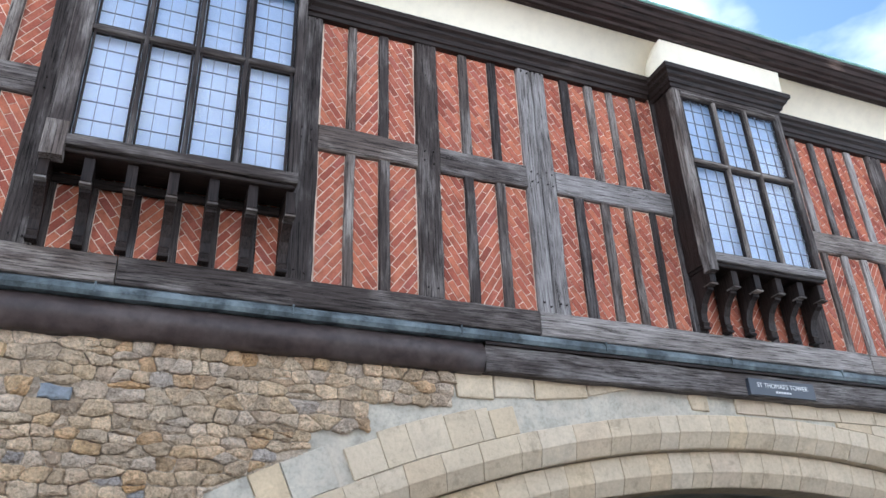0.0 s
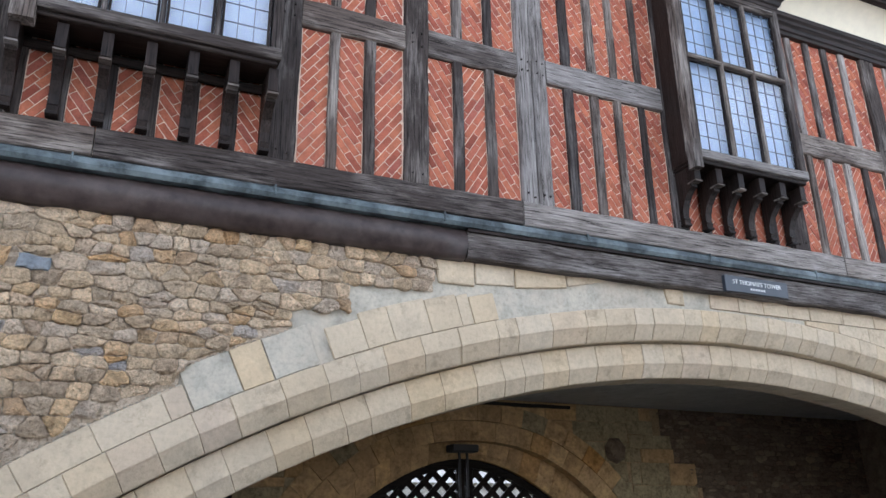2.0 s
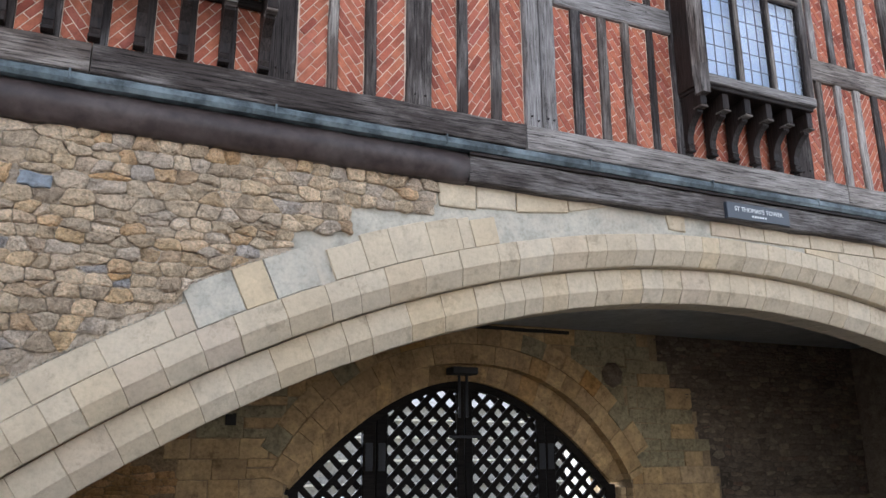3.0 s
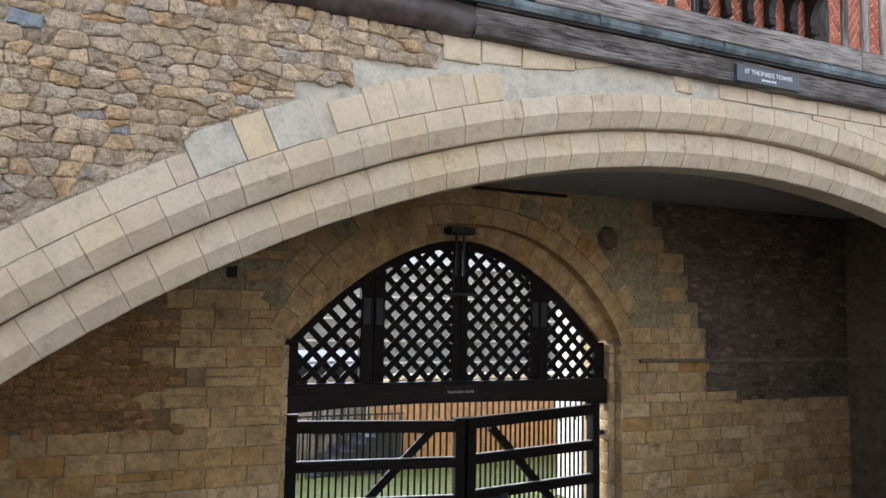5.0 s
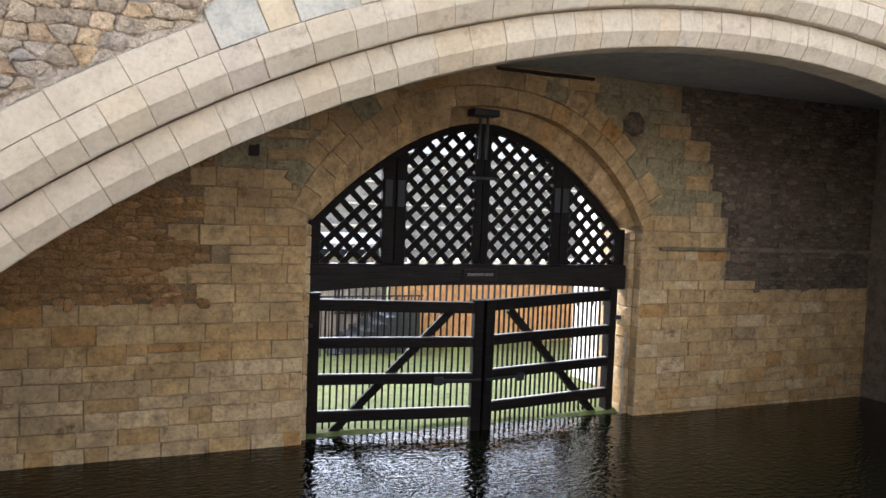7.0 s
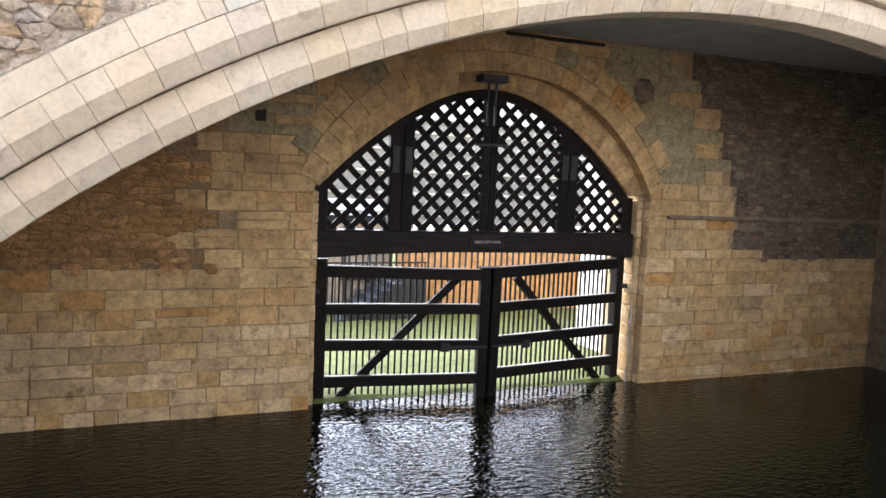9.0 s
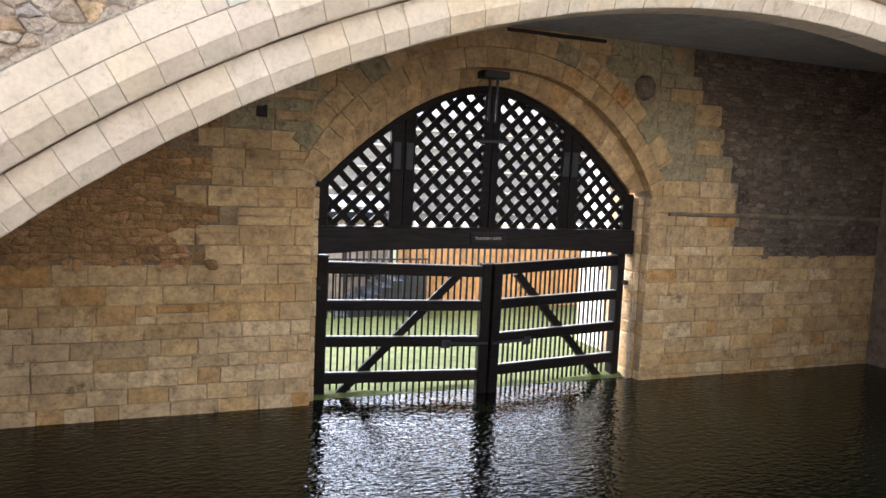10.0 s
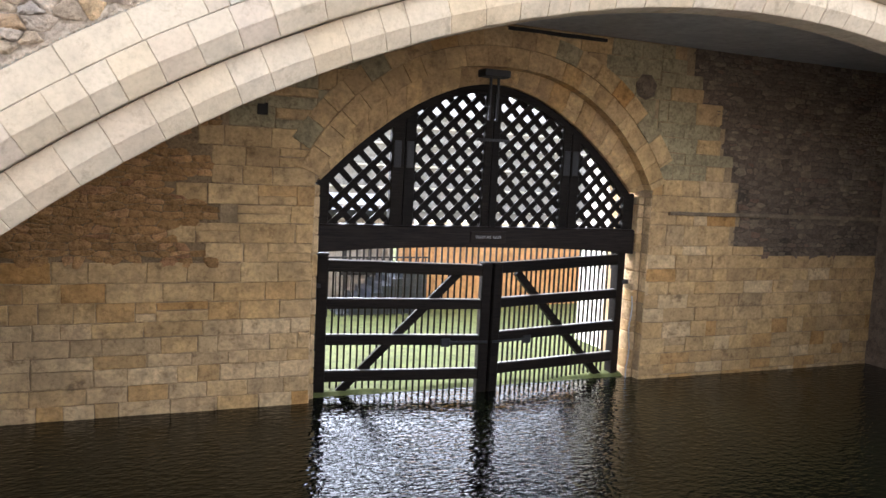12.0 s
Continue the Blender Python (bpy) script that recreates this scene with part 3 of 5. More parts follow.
# the third band of long stones over the haunches
band = [(R_BAND - 0.02, FRONT + 0.005), (R_EXT + 0.006, FRONT + 0.005), (R_EXT + 0.006, 7.9), (R_BAND - 0.02, 7.9)]
a = -0.80
while a < -0.475:
    d = rng.uniform(0.4, 0.75) / R_EXT
    ring_stone(band, a, min(a + d, -0.463), ASHLAR, arch, "band_stone", jit=rng.uniform(-0.006, 0.006))
    a += d
for a0, a1, mat in ((-0.4625, -0.4310, RENDER), (-0.4305, -0.4098, ASHLAR), (-0.4093, -0.3785, RENDER)):
    ring_stone([(15.69, FRONT + 0.005), (R_EXT + 0.006, FRONT + 0.005), (R_EXT + 0.006, 7.9), (15.69, 7.9)], a0, a1, mat, arch, "band_stone")
for a0, a1, r1 in ((-0.368, -0.343, 15.60), (-0.343, -0.322, 15.66), (-0.322, -0.293, 15.66), (-0.293, -0.268, 15.64), (-0.268, -0.258, 15.62), (-0.258, -0.237, 15.58)):
    ring_stone([(r1, FRONT + 0.005), (R_EXT + 0.006, FRONT + 0.005), (R_EXT + 0.006, 7.9), (r1, 7.9)], a0, a1, ASHLAR, arch, "band_stone", jit=rng.uniform(-0.004, 0.004))
# the course under the beam
rows = [[(3.42, 6.70), (3.86, 6.70), (3.86, 7.02), (3.37, 7.02)], [(3.88, 6.73), (4.38, 6.76), (4.38, 7.02), (3.88, 7.02)], [(4.40, 6.74), (5.10, 6.82), (5.08, 7.03), (4.40, 7.03)], [(5.12, 6.84), (5.72, 6.98), (5.6, 7.03), (5.10, 7.03)], [(6.62, 6.79), (6.88, 6.78), (6.88, 7.03), (6.56, 7.03)]]
lay(rows, arch, ASHLAR, FRONT + 0.035, (0.025, 0.04), 0.01, rng, 0.004, "spandrel_stone")
rows = []
for z0, z1, x0 in ((6.79, 7.04, 7.32), (6.45, 6.785, 9.0), (6.10, 6.445, 10.6), (5.75, 6.095, 11.7)):
    x = x0
    while x < 19:
        w = rng.uniform(0.4, 0.85)
        lo0, lo1 = max(z0, arch_z(R_EXT + 0.008, x)), max(z0, arch_z(R_EXT + 0.008, x + w - 0.01))
        if lo0 < z1 - 0.03 and lo1 < z1 - 0.03:
            rows.append([(x, lo0), (x + w - 0.01, lo1), (x + w - 0.01, z1 - 0.006), (x, z1 - 0.006)])
        x += w
lay(rows, arch, ASHLAR, FRONT + 0.035, (0.022, 0.036), 0.006, rng, 0.0, "spandrel_stone")


# the rubble
def half_plane(poly, mx, mz, nx, nz):
    """The part of poly behind the line through (mx, mz) with normal (nx, nz)."""
    out = []
    for a, b in zip(poly, poly[1:] + poly[:1]):
        da, db = (a[0] - mx) * nx + (a[1] - mz) * nz, (b[0] - mx) * nx + (b[1] - mz) * nz
        if da <= 0:
            out.append(a)
        if (da <= 0) != (db <= 0):
            t = da / (da - db)
            out.append((a[0] + t * (b[0] - a[0]), a[1] + t * (b[1] - a[1])))
    return out


def random_rubble(x0, x1, z0, z1, h, w, rng, flat=2.1, jitter=0.15, drop=0.14, extra=0.14):
    """Uncoursed rubble: cells round scattered points that keep loosely to rows."""
    seeds, z = [], z0
    while z < z1:
        rise = rng.uniform(*h)
        x = x0 - rng.uniform(0, w[1])
        while x < x1:
            wide = rng.uniform(*w)
            if rng.random() > drop:
                seeds.append((x + wide / 2 + rng.uniform(-jitter, jitter) * 0.3 * wide, z + rise / 2 + rng.uniform(-jitter, jitter) * rise))
            if rng.random() < extra:
                seeds.append((x + rng.uniform(0, wide), z + rng.uniform(0, rise)))
            x += wide
        z += rise
    pts = np.array(seeds) * np.array([1.0, flat])
    for i, (px, pz) in enumerate(pts):
        d2 = ((pts - pts[i]) ** 2).sum(axis=1)
        order = np.argsort(d2)[1:22]
        poly = [(px - 0.3, pz - 0.3), (px + 0.3, pz - 0.3), (px + 0.3, pz + 0.3), (px - 0.3, pz + 0.3)]
        for j in order:
            if d2[j] < 1e-5:
                continue
            qx, qz = pts[j]
            poly = half_plane(poly, (px + qx) / 2, (pz + qz) / 2, qx - px, qz - pz)
            if len(poly) < 3:
                break
        if len(poly) >= 3:
            yield [(float(a), float(b) / flat) for a, b in poly]


def rubble_polys():
    r = random.Random(5)
    for poly in random_rubble(-5.2, 3.7, 2.6, 7.14, (0.09, 0.19), (0.11, 0.27), r):
        k = len(poly)
        cx, cz = sum(p[0] for p in poly) / k, sum(p[1] for p in poly) / k
        if -0.77 < cx < -0.37 and 6.33 < cz < 6.52:   # room for the slate-blue stone
            continue
        if cx > step_x(cz) or cz > 7.04 or cz < rubble_low(cx) + 0.02:
            continue
        p2 = [(min(x, step_x(cz) + r.uniform(-0.02, 0.02)), max(min(z, 7.045), rubble_low(x) + 0.006)) for x, z in poly]
        if abs(area(p2)) > max(0.002, 0.35 * abs(area(poly))):
            yield worn(p2, 0.005, r, 0.14)


polys = sorted(rubble_polys(), key=lambda q: (q[0][0] < -1.9, -q[0][1]))
lay(polys, wall_front, RUBBLE, FRONT + 0.02, (0.020, 0.060), 0.009, random.Random(8), 0.020, "stone", 900, RUBBLE_JOINED)

place("stone", slab_mesh("stone", ragged([(-0.71, 6.36), (-0.44, 6.35), (-0.43, 6.47), (-0.70, 6.49)], random.Random(2)), FRONT + 0.03, FRONT - 0.035, 0.01, BLUE_STONE, 0.008), wall_front)

# ---- the beam and flashing over the arch ----
string_course = empty("bressummer", "weathered oak bressummer under a blue-green lead flashing", "beam", "structure")
N = 9
roll = [(7.52, 7.33)] + [(7.40 - 0.10 * math.sin(math.pi * i / N), 7.32 - 0.35 * i / N) for i in range(N + 1)] + [(7.52, 6.96)]
part("lead_roll", extrude_x(roll, -9, 3.70, 0.4, 0.012), LEAD_BROWN, string_course, "smooth brown lead-clad roll", True)
part("beam", timber(3.72, 25, 7.36, 7.533, 6.975, 7.29, 0.02, 0.02), OAK_GREY[0], string_course, "weathered grey-brown oak beam")
part("beam_lip", timber(3.715, 25, 7.33, 7.5, 7.285, 7.325, 0.006, 0.006), OAK_DARK[0], string_course)
part("flashing", extrude_x([(7.60, 7.505), (7.36, 7.47), (7.30, 7.43), (7.285, 7.37), (7.31, 7.325), (7.60, 7.325)], -9, 25, 0.35, 0.012), LEAD, string_course, "blue-green weathered lead flashing")
x = -2.3
while x < 14:
    part("flashing_seam", box(x, x + 0.02, 7.279, 7.38, 7.35, 7.462, 0.003), LEAD, string_course)
    x += 1.9

# ---- the timber-framed storey ----
Z_SILL, Z_LOW, Z_RAIL0, Z_RAIL1, Z_TOP = 7.50, 7.82, 9.57, 9.93, 11.66
frame_wall = empty("timber_frame_wall", "close-studded oak frame with red herringbone brick infill", "wall", "structure")
part("wall_core", box(-9, 25, 7.60, 12.9, 7.06, 12.9, 0), MORTAR_PALE, frame_wall)
# the eastern sills are silvered, and paler still for the stronger light there
for xa, xb in ((-9, -0.24), (-0.23, 4.50), (4.51, 9.9), (9.91, 25)):
    part("sill_beam", timber(xa, xb, 7.41, 7.6, Z_SILL + 0.01, Z_LOW, 0.016, 0.015), (OAK if -1 < xa < 4 else OAK_GREY if xa < 0 else OAK_SILVER_LIT)[0], frame_wall)
part("top_plate", timber(-9, 25, 7.43, 7.6, Z_TOP, 12.1, 0.01), OAK_DARK[0], frame_wall)
DEEP = 7.445
posts = [(-1.33, -1.02, 0), (1.42, 1.72, 0), (2.985, 3.29, 0), (4.525, 4.745, 1), (4.755, 4.96, 1), (6.845, 7.02, 0), (8.95, 9.27, 0), (11.28, 11.60, 0), (13.4, 13.75, 0), (-3.3, -3.0, 0)]
for xa, xb, grey in posts:
    part("post", timber(xa, xb, 7.42, 7.6, Z_LOW - (0.24 if grey else 0.0), Z_TOP, 0.016, 0.02), (OAK_SILVER_LIT if grey else OAK)[2], frame_wall)
bays = [(-3.0, [(-2.98, -2.66), (-2.52, -2.22), (-2.09, -1.76), (-1.63, -1.33)], -1.33), (1.72, [(1.74, 2.07), (2.18, 2.49), (2.62, 2.975)], 2.985), (3.29, [(3.30, 3.63), (3.76, 4.075), (4.20, 4.52)], 4.525),
        (4.96, [(4.97, 5.24), (5.38, 5.655), (5.785, 6.04), (6.155, 6.455), (6.56, 6.84)], 6.845), (9.27, [(9.28, 9.57), (9.70, 9.98), (10.11, 10.38), (10.52, 10.79), (10.93, 11.27)], 11.28), (11.60, [(11.61, 11.88), (12.01, 12.28), (12.41, 12.68), (12.81, 13.08), (13.2, 13.39)], 13.4)]


def herringbone(x0, x1, z0, z1, lean, parent, rng):
    """One panel of bricks laid on the skew, each a piece, cut to the panel."""
    panel = part("brick_panel", box(x0 - 0.015, x1 + 0.015, 7.493, 7.61, z0 - 0.015, z1 + 0.015, 0), MORTAR_PALE, parent)
    ln, th, joint = 0.235, 0.076, 0.0105
    ca, sa = math.cos(lean), math.sin(lean)
    cx, cz = (x0 + x1) / 2, (z0 + z1) / 2
    span = math.hypot(x1 - x0, z1 - z0) / 2 + ln
    n_rows = int(span / (th + joint)) + 1
    for r in range(-n_rows, n_rows + 1):
        v0 = r * (th + joint)
        u = -span + (0.5 * (ln + joint) if r % 2 else 0.0) + rng.uniform(-0.03, 0.03)
        while u < span:
            q = [(u, v0), (u + ln, v0), (u + ln, v0 + th), (u, v0 + th)]
            u += ln + joint
            poly = [(cx + a * ca - b * sa, cz + a * sa + b * ca) for a, b in q]
            for axis, limit, less in ((0, x0 + 0.008, False), (0, x1 - 0.008, True), (1, z0 + 0.008, False), (1, z1 - 0.008, True)):
                if poly:
                    poly = clip(poly, axis, limit, less)
            if len(poly) < 3 or abs(area(poly)) < 0.0006:
                continue
            place("brick", slab_mesh("brick", poly, 7.505, 7.489 - rng.uniform(0, 0.004), 0.002, BRICK), panel)


rng = random.Random(3)
# which way the courses lean in each bay: lower row, upper row
leans = {-3.0: ((-1, -1, 1, -1), (-1, -1, -1, 1)), 1.72: ((1, -1, 1), (-1, 1, -1)), 3.29: ((-1, 1, -1), (-1, -1, -1)),
         4.96: ((-1, -1, -1, -1, -1), (-1, -1, -1, -1, -1)), 9.27: ((-1, 1, -1, 1, -1), (-1, -1, -1, -1, -1)), 11.60: ((-1, 1, -1, 1, -1), (-1, -1, -1, -1, -1))}
for left, panels, right in bays:
    xs = [p for ab in panels for p in ab]
    drop = 0.13 if left > 9 else 0.0
    for row, (za, zb) in enumerate(((Z_LOW, Z_RAIL0 - drop), (Z_RAIL1 - drop, Z_TOP))):
        for i, (xa, xb) in enumerate(panels):
            way = leans[left][row][i]
            herringbone(xa, xb, za, zb, radians(55 + rng.uniform(-3, 3)) * way, frame_wall, rng)
        # pale studs and rails to the east hold the brighter light in their colour
        for (a, b), (c, d) in zip(panels, panels[1:]):
            part("stud", timber(b, c, DEEP + rng.uniform(-0.01, 0.01), 7.6, za, zb, 0.012, 0.012), (OAK_SILVER_LIT if left > 9 and rng.random() < 0.6 else OAK_GREY if rng.random() < 0.4 else OAK)[2], frame_wall)
    part("rail", timber(left, right, 7.425, 7.6, Z_RAIL0 - drop, Z_RAIL1 - drop, 0.02, 0.02), (OAK_SILVER_LIT if 4 < left < 9 else OAK_GREY)[0], frame_wall)
for panels in ([(-0.92, -0.66), (-0.53, -0.23), (-0.11, 0.20), (0.30, 0.57), (0.69, 0.97), (1.09, 1.34)], [(7.08, 7.35), (7.47, 7.76), (7.88, 8.17), (8.29, 8.58), (8.70, 8.93)]):
    for i, (xa, xb) in enumerate(panels):
        herringbone(xa, xb, Z_LOW, 8.72, radians(52) * (-1 if i % 2 else 1), frame_wall, rng)
    edges = [panels[0][0] - 0.1] + [p for ab in panels for p in ab] + [panels[-1][1] + 0.06]
    for b, c in zip(edges[::2], edges[1::2]):
        part("stud", timber(b, c, DEEP, 7.6, Z_LOW, 8.72, 0.01, 0.012), OAK[2], frame_wall)


# ---- oriel windows ----
def oriel(x0, x1, g0, g1, lights, corbels, label, zs):
    """x0..x1: the outside; g0..g1: the glazed width; lights: how many; zs: top of the sill."""
    o = empty("oriel_window", label, "window", "", "oriel windows", ((x0 + x1) / 2, 7.2, 8.6))
    off = o.location.copy()

    def add(name, bm, mat, lab="", parent=None):
        ob = part(name, bm, mat, parent or o, lab)
        if parent is None:
            ob.location = -off
        return ob

    wood = OAK if x0 < 0 else OAK_GREY
    add("sill", timber(g0 - 0.03, x1 - 0.005, 6.95, 7.40, zs - 0.13, zs, 0.010, 0.015), (OAK_SILVER_LIT if x0 > 0 else OAK)[0], "weathered oak sill")
    # near-black boards put the deep shade under the window into their colour
    add("soffit_board", timber(x0 + 0.03, x1 - 0.03, 7.0, 7.44, zs - 0.185, zs - 0.135, 0.004), OAK_DARK[0], "soffit boards, near-black for the shade under the window")
    add("head_board", timber(x0 + 0.03, x1 - 0.03, 7.425, 7.475, 8.56, zs - 0.19, 0.004), OAK_DARK[0], "near-black board standing for the shade behind the brackets")
    add("corner_post", timber(x0, g0 - 0.02, 6.97, 7.12, zs, 11.5, 0.008), wood[2])
    add("corner_post", timber(g1 + 0.02, x1, 6.97, 7.12, zs, 11.5, 0.008), wood[2])
    add("post_foot", timber(x0 - 0.012, g0 - 0.025, 6.945, 7.1, zs - 0.28, zs + 0.12, 0.012), OAK_GREY[2])
    add("side_panel", timber(x0 + 0.012, x0 + 0.06, 7.10, 7.44, 8.66, 11.55, 0.006), OAK_DARK[2])
    add("side_panel", timber(x1 - 0.06, x1 - 0.012, 7.10, 7.44, 8.66, 11.55, 0.006), OAK_DARK[2])
    add("head", timber(x0 + 0.01, x1 - 0.01, 6.975, 7.12, 11.42, 11.56, 0.006), OAK[0])
    add("head_roll", timber(g0, g1, 6.955, 6.99, 11.45, 11.48, 0.003), OAK_GREY[0])
    # added board whose colour stands in for sky reflected in the glass
    add("back_board", box(x0 + 0.07, x1 - 0.07, 7.13, 7.16, zs - 0.1, 11.5, 0), PANE_SKY, "blue-white board that gives the panes their sky sheen")
    w = (g1 - g0) / lights
    z_t = 10.27
    for i in range(1, lights):
        x = g0 + w * i
        add("mullion", timber(x - 0.027, x + 0.027, 6.965, 7.07, zs, 11.42, 0.003, 0.022), wood[2])
    add("transom", timber(g0 - 0.02, g1 + 0.02, 6.968, 7.07, z_t - 0.035, z_t + 0.035, 0.004, 0.02), wood[0])
    for i in range(lights):
        for za, zb in ((zs, z_t - 0.035), (z_t + 0.035, 11.42)):
            a = g0 + w * i + (0.034 if i else 0.0)
            b = g0 + w * (i + 1) - (0.034 if i < lights - 1 else 0.0)
            case = add("casement", box(a, a + 0.025, 7.0, 7.05, za, zb, 0.003), OAK_DARK[2], "thin dark casement with leaded glass")
            for bb in ((b - 0.025, b, za, zb), (a + 0.0255, b - 0.0255, za, za + 0.03), (a + 0.0255, b - 0.0255, zb - 0.03, zb)):
                part("casement_bar", box(bb[0], bb[1], 7.0, 7.05, bb[2], bb[3], 0.003), OAK_DARK[0], case)
            p = part("glass", box(a + 0.02, b - 0.02, 7.022, 7.028, za + 0.02, zb - 0.02, 0), GLASS, case, "old wavy glass reflecting the sky")
            p.visible_shadow = False
            nx, nz = 3, max(4, round((zb - za) / 0.24))
            for k in range(1, nx):
                x = a + (b - a) * k / nx
                part("came", box(x - 0.003, x + 0.003, 7.014, 7.036, za + 0.03, zb - 0.03, 0.001), CAME, case)
            for k in range(1, nz):
                z = za + (zb - za) * k / nz
                part("came", box(a + 0.026, b - 0.026, 7.015, 7.035, z - 0.003, z + 0.003, 0.001), CAME, case)
    for x in corbels:
        prof = [(7.44, 7.86), (7.36, 7.86), (7.335, 7.93), (7.36, 7.96), (7.35, 8.06), (7.30, 8.18), (7.21, 8.28), (7.14, 8.32), (7.14, 8.37), (7.09, 8.37), (7.06, 8.41), (7.06, zs - 0.19), (7.44, zs - 0.19)]
        c = add("corbel", extrude_x(prof, x - 0.05, x + 0.05), OAK_DARK[2], "carved dark oak bracket")
        part("fillet", box(x - 0.058, x + 0.058, 7.04, 7.2, 8.36, 8.385, 0.004), OAK_GREY[0], c)
        part("foot", box(x - 0.056, x + 0.056, 7.33, 7.45, 7.84, 7.875, 0.004), OAK_DARK[0], c)
    return o


oriel(-1.07, 1.42, -0.84, 1.29, 4, [-1.03 + 0.4 * i for i in range(7)], "oak oriel window of eight leaded lights on carved brackets", 8.86)
oriel(6.86, 8.92, 7.02, 8.80, 3, [6.96 + 0.38 * i for i in range(6)], "oak oriel window of six leaded lights on carved brackets", 8.80)


# ---- cornice, coving, eaves ----
eaves = empty("eaves", "dark moulded cornice, cream coving and copper-edged eaves", "eaves", "structure")


def cornice(x0, x1, y, z, mat_x=OAK_DARK[0], ends=0.0):
    prof = [(y + 0.25, z), (y - 0.02, z), (y - 0.035, z + 0.05), (y - 0.06, z + 0.06), (y - 0.075, z + 0.12), (y - 0.12, z + 0.16), (y - 0.13, z + 0.20), (y - 0.17, z + 0.23), (y - 0.18, z + 0.30), (y + 0.25, z + 0.31)]
    return part("cornice", extrude_x(prof, x0, x1), mat_x, eaves, "dark moulded oak cornice")


cornice(-9, -1.16, 7.42, 11.58)
cornice(1.50, 6.75, 7.42, 11.58)
cornice(9.00, 25, 7.42, 11.56)


def cornice_wrap(x0, x1, y, z):
    """The cornice carried round an oriel: front and two returns, mitred."""
    steps = [(0.0, 0.0), (0.015, 0.05), (0.04, 0.06), (0.055, 0.12), (0.10, 0.16), (0.11, 0.20), (0.15, 0.23), (0.16, 0.30)]
    bm = bmesh.new()
    rings = []
    for o, h in steps:
        rings.append([bm.verts.new(p) for p in ((x0 - o, 7.42, z + h), (x0 - o, y - o, z + h), (x1 + o, y - o, z + h), (x1 + o, 7.42, z + h))])
    for a, b in zip(rings, rings[1:]):
        for j in range(3):
            bm.faces.new((a[j], a[j + 1], b[j + 1], b[j]))
    bm.faces.new(rings[0])
    bm.faces.new(rings[-1])
    bmesh.ops.recalc_face_normals(bm, faces=bm.faces[:])
    part("cornice", bm, OAK_DARK[0], eaves, "dark moulded oak cornice round the oriel")


cornice_wrap(-1.08, 1.43, 6.96, 11.54)
cornice_wrap(6.84, 8.92, 6.96, 11.54)


def coving(x0, x1, y0, z0, y1=6.86, z1=12.34, name="coving"):
    k = 10
    pts = []
    for i in range(k + 1):
        a = math.pi / 2 * i / k
        pts.append((y0 + (y1 - y0) * (1 - math.cos(a)), z0 + (z1 - z0) * math.sin(a)))
    prof = pts + [(7.6, z1), (7.6, z0)]
    return part(name, extrude_x(prof, x0, x1), PLASTER, eaves, "smooth cream plaster coving", True)


coving(-9, -1.19, 7.34, 11.84)
coving(1.54, 6.72, 7.34, 11.84)
coving(9.04, 25, 7.34, 11.84)
coving(-1.185, 1.535, 6.90, 11.845)
coving(6.725, 9.035, 6.90, 11.845)
part("fascia", extrude_x([(6.95, 12.32), (6.84, 12.32), (6.82, 12.355), (6.75, 12.37), (6.72, 12.40), (6.68, 12.41), (6.63, 12.46), (6.60, 12.465), (6.57, 12.51), (6.52, 12.53), (6.51, 12.575), (6.95, 12.60)], -9, 25, 0.5, 0.012), EAVES_OAK, eaves, "dark moulded timber eaves with worn streaks")
part("copper_edge", extrude_x([(6.95, 12.605), (6.505, 12.58), (6.485, 12.592), (6.485, 12.612), (6.95, 12.65)], -9, 25, 0.12, 0.022), COPPER, eaves, "verdigris copper gutter edge")
roof = tagged(part("roof", extrude_x([(6.55, 12.64), (9.8, 14.6), (13.1, 12.64), (13.1, 12.76), (9.8, 14.75), (6.53, 12.67)], -9, 25), LEAD), "low-pitched grey lead roof", "roof", kind="structure")

# ---- name board ----
board = tagged(part("name_board", box(7.42, 8.52, 7.305, 7.37, 6.99, 7.21, 0.006), SIGN), "dark slate name board with white lettering on the beam", "sign")
words("ST THOMAS'S TOWER", 0.086, (7.97, 7.302, 7.125), LETTER, board)
for i in range(6):
    part("small_print", box(7.84 + 0.045 * i, 7.868 + 0.045 * i, 7.300, 7.306, 7.035, 7.06, 0), LETTER, board)


# ---- under the arch: gate wall, side walls, soffit ----
G_MID, G_HALF, G_SPRING, G_RISE = 6.03, 3.17, 3.45, 2.08


def gate_z(x):
    """The front edge of the pointed arch."""
    u = min(1.0, abs(x - G_MID) / G_HALF)
    return G_SPRING + G_RISE * (1 - u ** 2.3) ** 0.82


def edge_point(s, out=0.0):
    """A point of the front edge, s from -1 (west springing) to 1, moved outwards by out."""
    x, e = G_MID + G_HALF * s, 0.004
    a, b = max(-1, s - e), min(1, s + e)
    dx, dz = G_HALF * (b - a), gate_z(G_MID + G_HALF * b) - gate_z(G_MID + G_HALF * a)
    ln = math.hypot(dx, dz)
    return x - dz / ln * out, gate_z(x) + dx / ln * out


OUTER = [edge_point(i / 100, 0.66) for i in range(-94, 95)]


def in_ring(x, z):
    """Is the point under the outer edge of the arch stones?"""
    for (xa, za), (xb, zb) in zip(OUTER, OUTER[1:]):
        if xa <= x < xb:
            return OUTER[0][1] < z < za + (zb - za) * (x - xa) / (xb - xa)
    return False


